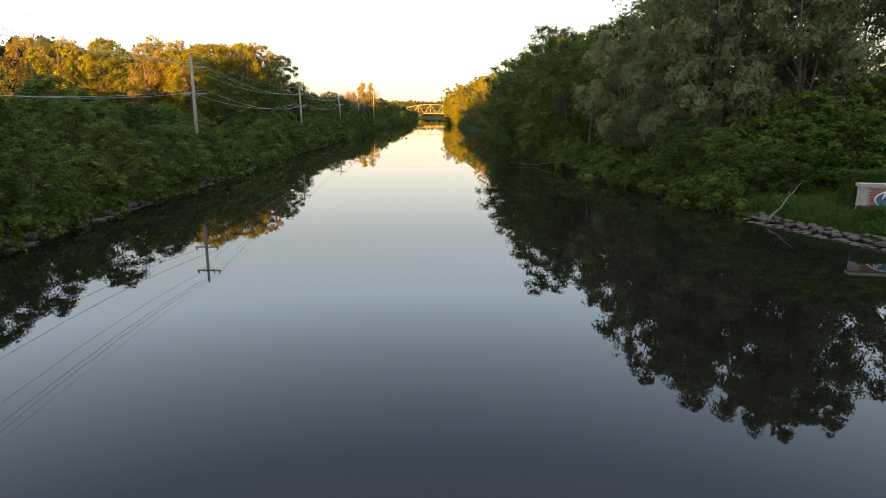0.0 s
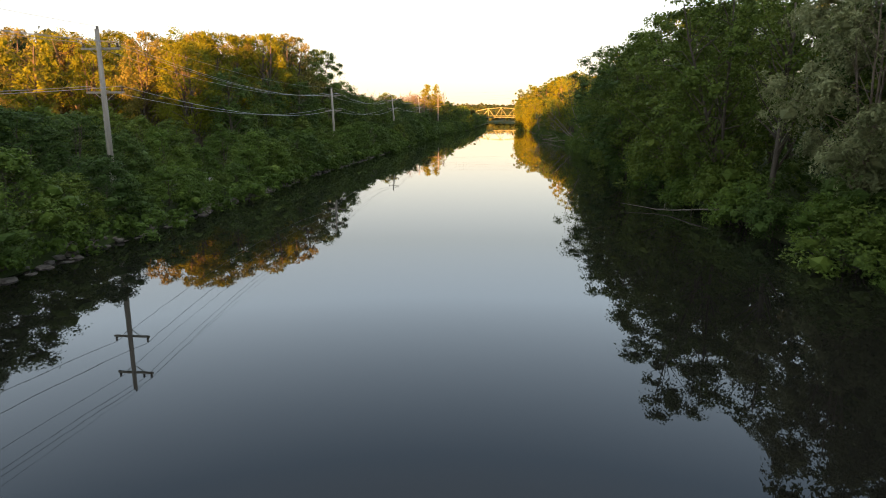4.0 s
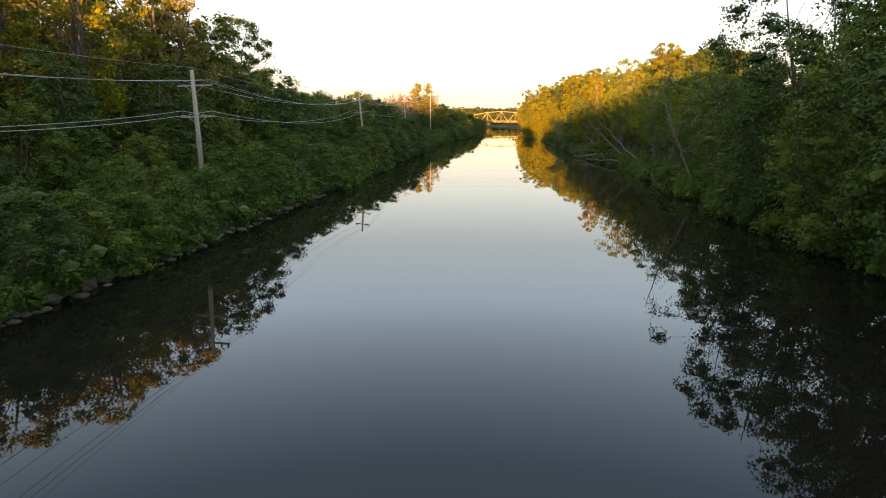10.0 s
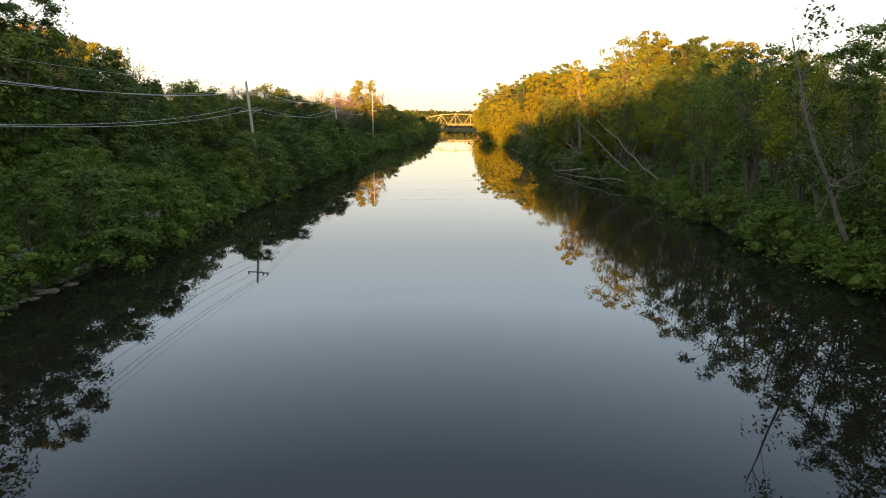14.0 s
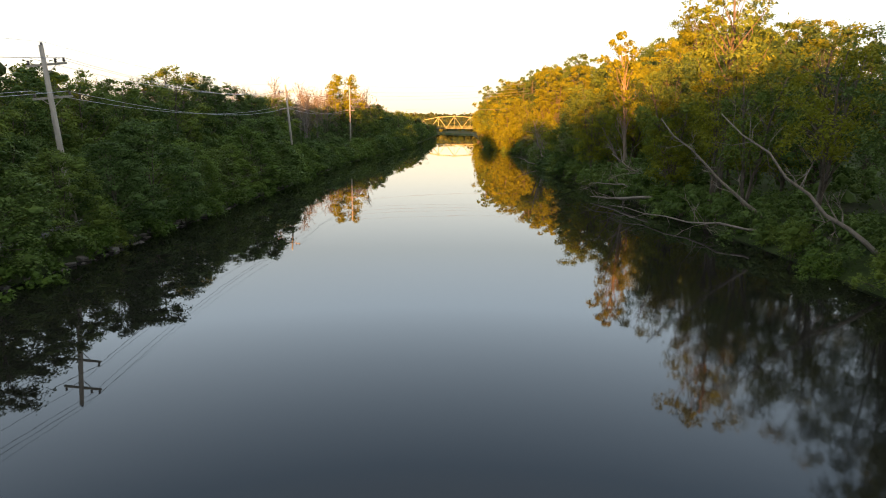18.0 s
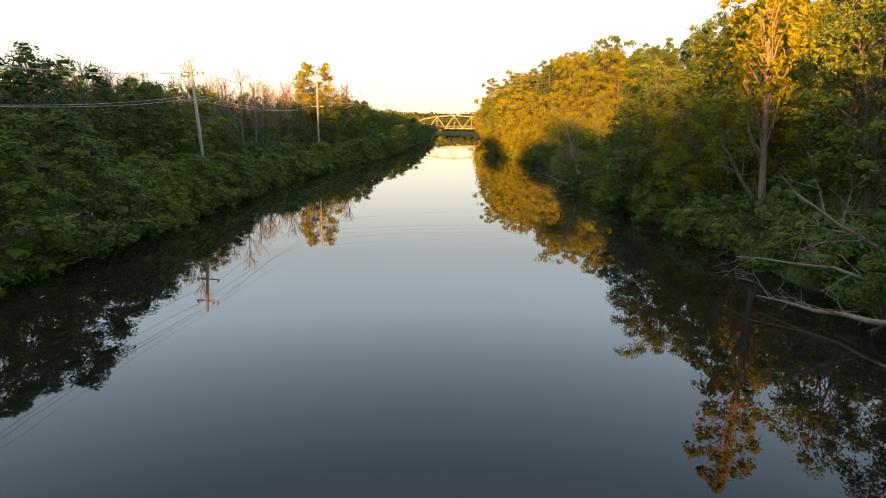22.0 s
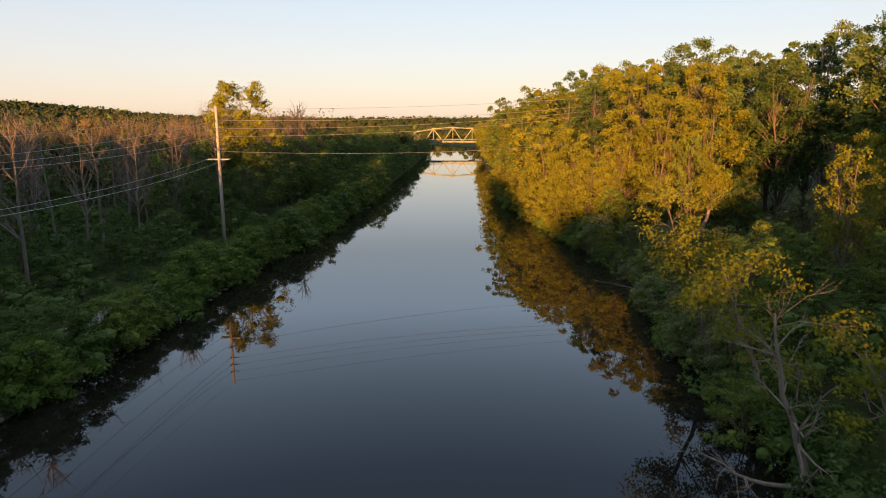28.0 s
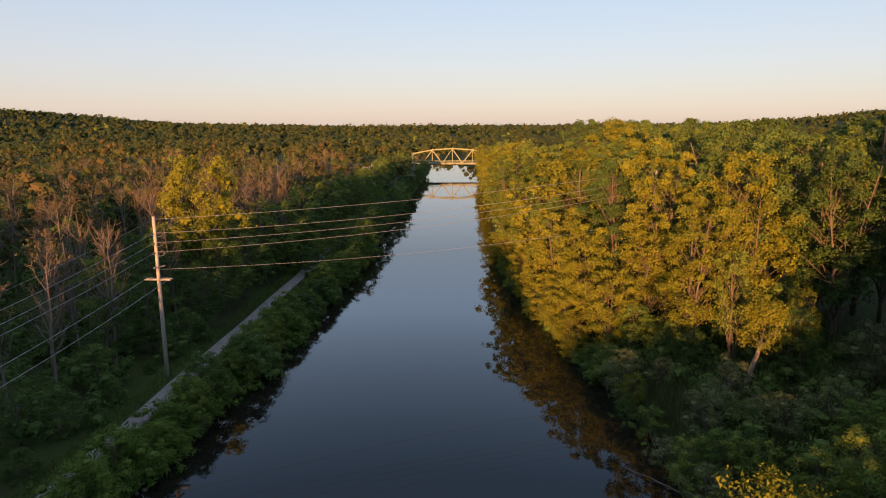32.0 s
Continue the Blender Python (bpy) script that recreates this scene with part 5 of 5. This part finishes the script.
snag("leaning_tree", "leaning trunk on the bank with sparse leaves", [(16.4, 207, 0.9), (15.0, 208, 3.0), (13.4, 209, 6.4)], 0.2, 9, 10, 1.8, BARK, "tree", leafy=(LIME, 18))
snag("leaning_tree", "leaning trunk on the bank with sparse leaves", [(16.6, 214.5, 0.9), (15.6, 215, 2.6), (14.6, 216, 5.4)], 0.16, 10, 10, 1.6, BARK, "tree", leafy=(LIME, 18))
snag("dead_tree", "bleached dead tree with forked bare limbs over the water", [(10.9, 238.6, 0.3), (10.2, 238.9, 2.6), (9.4, 239.0, 5.2), (9.1, 238.9, 7.0)], 0.16, 11, 18, 2.3, rise=0.3, start=0.12)
snag("dead_tree", "bleached dead limb reaching low over the water", [(10.9, 238.4, 0.4), (8.6, 238.6, 0.7), (6.9, 239.2, 1.5)], 0.11, 12, 10, 1.5, rise=0.5)
snag("dead_tree", "small bleached dead tree among green crowns", [(21.5, 296, 0.9), (21.8, 296, 3.5), (21.4, 296.3, 6.6)], 0.14, 13, 14, 1.6)
snag("dead_shrub", "pale leafless dead shrub on the bank", [(-21.6, 126.6, 0.7), (-21.3, 126.4, 1.8), (-20.8, 126.2, 3.5)], 0.11, 14, 16, 1.8, category="dead shrub", start=0.05, rise=0.6)
snag("dead_snag", "grey broken dead trunk at the wood's edge", [(-31.5, 139, 1.0), (-31.5, 139, 4), (-31.4, 139, 7.7)], 0.16, 15, 3, 0.5)
snag("driftwood", "bleached forked driftwood on the stone edge", [(18.2, 31.0, 0.2), (19.6, 32.2, 1.0), (21.2, 33.6, 1.9)], 0.06, 16, 9, 0.9, category="driftwood", rise=0.0)
snag("dead_branch", "tangle of bare grey branches below the willow", [(20.4, 43.5, 0.8), (20.0, 42.6, 1.7), (19.4, 41.6, 2.3)], 0.07, 17, 16, 1.5, category="dead branch", rise=0.2, start=0.1)
snag("dead_branch", "long bare grey branch sticking out of the willow", [(25.0, 42.0, 3.6), (27.0, 41.2, 4.3), (29.6, 40.5, 5.0)], 0.06, 18, 5, 0.9, category="dead branch")

stand(FINE, 12.9, 226.0, 6.2, 13.2, 1.1, 6, 8)
# the lone willow and the box elder by the reed bed
lone = snag("lone_willow", "leaning willow with a bright tufted crown by the reeds", [(22.2, 282.6, 0.8), (23.0, 282.8, 3.2), (23.7, 283, 5.2), (23.9, 283, 7.6)], 0.3, 21, 16, 2.4, TAN, "tree", 0.6, 0.55, (LIME, 130))
E_LAB = "small yellow-green box elder with crooked open boughs over the bank"
snag("small_box_elder", E_LAB, [(11.8, 250.0, 0.6), (10.6, 250.4, 4.6), (9.0, 250.9, 9.2)], 0.17, 22, 20, 2.3, BARK, "tree", 0.4, 0.42, (LIME, 44))
snag("small_box_elder", E_LAB, [(12.2, 244.2, 0.6), (11.0, 244.8, 3.6), (9.8, 245.3, 7.2)], 0.18, 23, 22, 2.6, TAN, "tree", 0.35, 0.36, (LIME, 44))
snag("small_box_elder", E_LAB, [(14.6, 257.5, 0.6), (14.2, 258.0, 3.4), (13.8, 258.4, 5.8)], 0.15, 24, 18, 2.0, BARK, "tree", 0.4, 0.35, (LIME, 60))
snag("small_box_elder", E_LAB, [(14.4, 238.6, 0.6), (13.8, 239.2, 2.8), (13.0, 239.8, 5.2)], 0.15, 25, 14, 1.8, TAN, "tree", 0.35, 0.4, (LIME, 40))
drift = snag("fallen_branch", "dark waterlogged branch lying by the reeds", [(13.4, 268, 0.1), (11.6, 270, 0.1), (9.6, 272.2, 0.12)], 0.09, 24, 5, 0.6, BARK, "branch", 0.0)


def blades(name, label, category, spots, h, w, mat, seed, lean=0.25):
    rng = np.random.default_rng(seed)
    p = np.array(spots, float)
    n = len(p)
    a = rng.uniform(0, 6.28, n)
    side = np.stack([np.cos(a), np.sin(a), np.zeros(n)], 1) * w
    tip = p + np.stack([rng.normal(size=n) * lean * h, rng.normal(size=n) * lean * h, h * rng.uniform(0.6, 1.2, n)], 1)
    v = np.stack([p - side, p + side, tip], 1).reshape(-1, 3)
    setting(name, Geo().add(v, None, np.arange(3 * n).reshape(-1, 3)), mat, label, category, "stuff")


rng = np.random.default_rng(77)
sp = [(x, y, ground_z(x, y)) for x, y in zip(rng.uniform(18, 36, 90000), rng.uniform(14, 39, 90000)) if x > RIGHT(y) + 0.8]
blades("lawn_grass", "short mown green lawn beside the sign", "grass", sp, 0.13, 0.02, GRASS, 1, 0.6)
sp = [(RIGHT(y) + o, y, ground_z(RIGHT(y) + o, y)) for y, o in zip(rng.uniform(16, 35, 5000), 0.75 + np.abs(rng.normal(size=5000)) * 0.6)]
blades("bank_weeds", "rank green weeds above the stone edge", "grass", sp, 0.27, 0.03, GRASS, 6, 0.45)
sp = []
for k in range(26000):
    y, x = rng.uniform(261, 290), rng.uniform(10, 30)
    if x > RIGHT(y) - 0.3 and (x < RIGHT(y) + 13 or rng.random() < 0.4):
        sp.append((x, y, max(ground_z(x, y), -0.2)))
blades("reed_bed", "tall dull green reeds in the wet clearing", "reeds", sp, 1.25, 0.045, REED, 2, 0.2)
sp = []
for k in range(30000):
    y = rng.uniform(-10, 350)
    x = PATH(y) + rng.choice([-1, 1]) * rng.uniform(1.0, 2.6)
    sp.append((x, y, ground_z(x, y)))
blades("verge_grass", "long grass fringing the towpath", "grass", sp, 0.45, 0.03, GRASS, 3, 0.3)


def hedge(x0, x1, y, h, d, label, name="clipped_hedge"):
    root = thing(name, label, "hedge")
    xm = (x0 + x1) / 2
    root.location = (xm, y, ground_z(xm, y))
    g, r2 = Geo(), np.random.default_rng(int(x0 * 10))
    cen = [(x, r2.uniform(-0.1, 0.1), h * 0.5) for x in np.arange(x0 - xm, x1 - xm, 0.3)]
    box(g, (x0 - xm + 0.06, -0.42 * d, 0.02), (x1 - xm - 0.06, 0.42 * d, h * 0.93))
    n = int(2600 * (x1 - x0) * max(h, 0.6))
    u = r2.uniform(-1, 1, (n, 3))
    k = r2.choice(3, n, p=(0.12, 0.53, 0.35))
    u[np.arange(n), k] = np.where(k == 2, 1.0, np.sign(r2.uniform(-1, 1, n)))
    sp = np.stack([u[:, 0] * (x1 - x0) / 2, u[:, 1] * d / 2, (u[:, 2] + 1) / 2 * h], 1) + r2.normal(size=(n, 3)) * 0.025
    leaves(g, sp, np.full(n, 0.03), 1, 0.085, 0.06, r2, 1.0, kite=True)
    part("foliage", g, DEEP, root)


hedge(20.9, 22.3, 28.1, 0.42, 0.7, "low clipped green hedge in front of the sign")
hedge(22.5, 24.2, 28.1, 0.42, 0.7, "low clipped green hedge in front of the sign")
hedge(22.0, 26.0, 31.0, 1.75, 1.4, "tall clipped hedge behind the brick sign")


# plants that were built but not set out
for ob in [o for o in bpy.data.objects if o.name in FRESH]:
    for o in (*ob.children_recursive, ob):
        bpy.data.objects.remove(o)
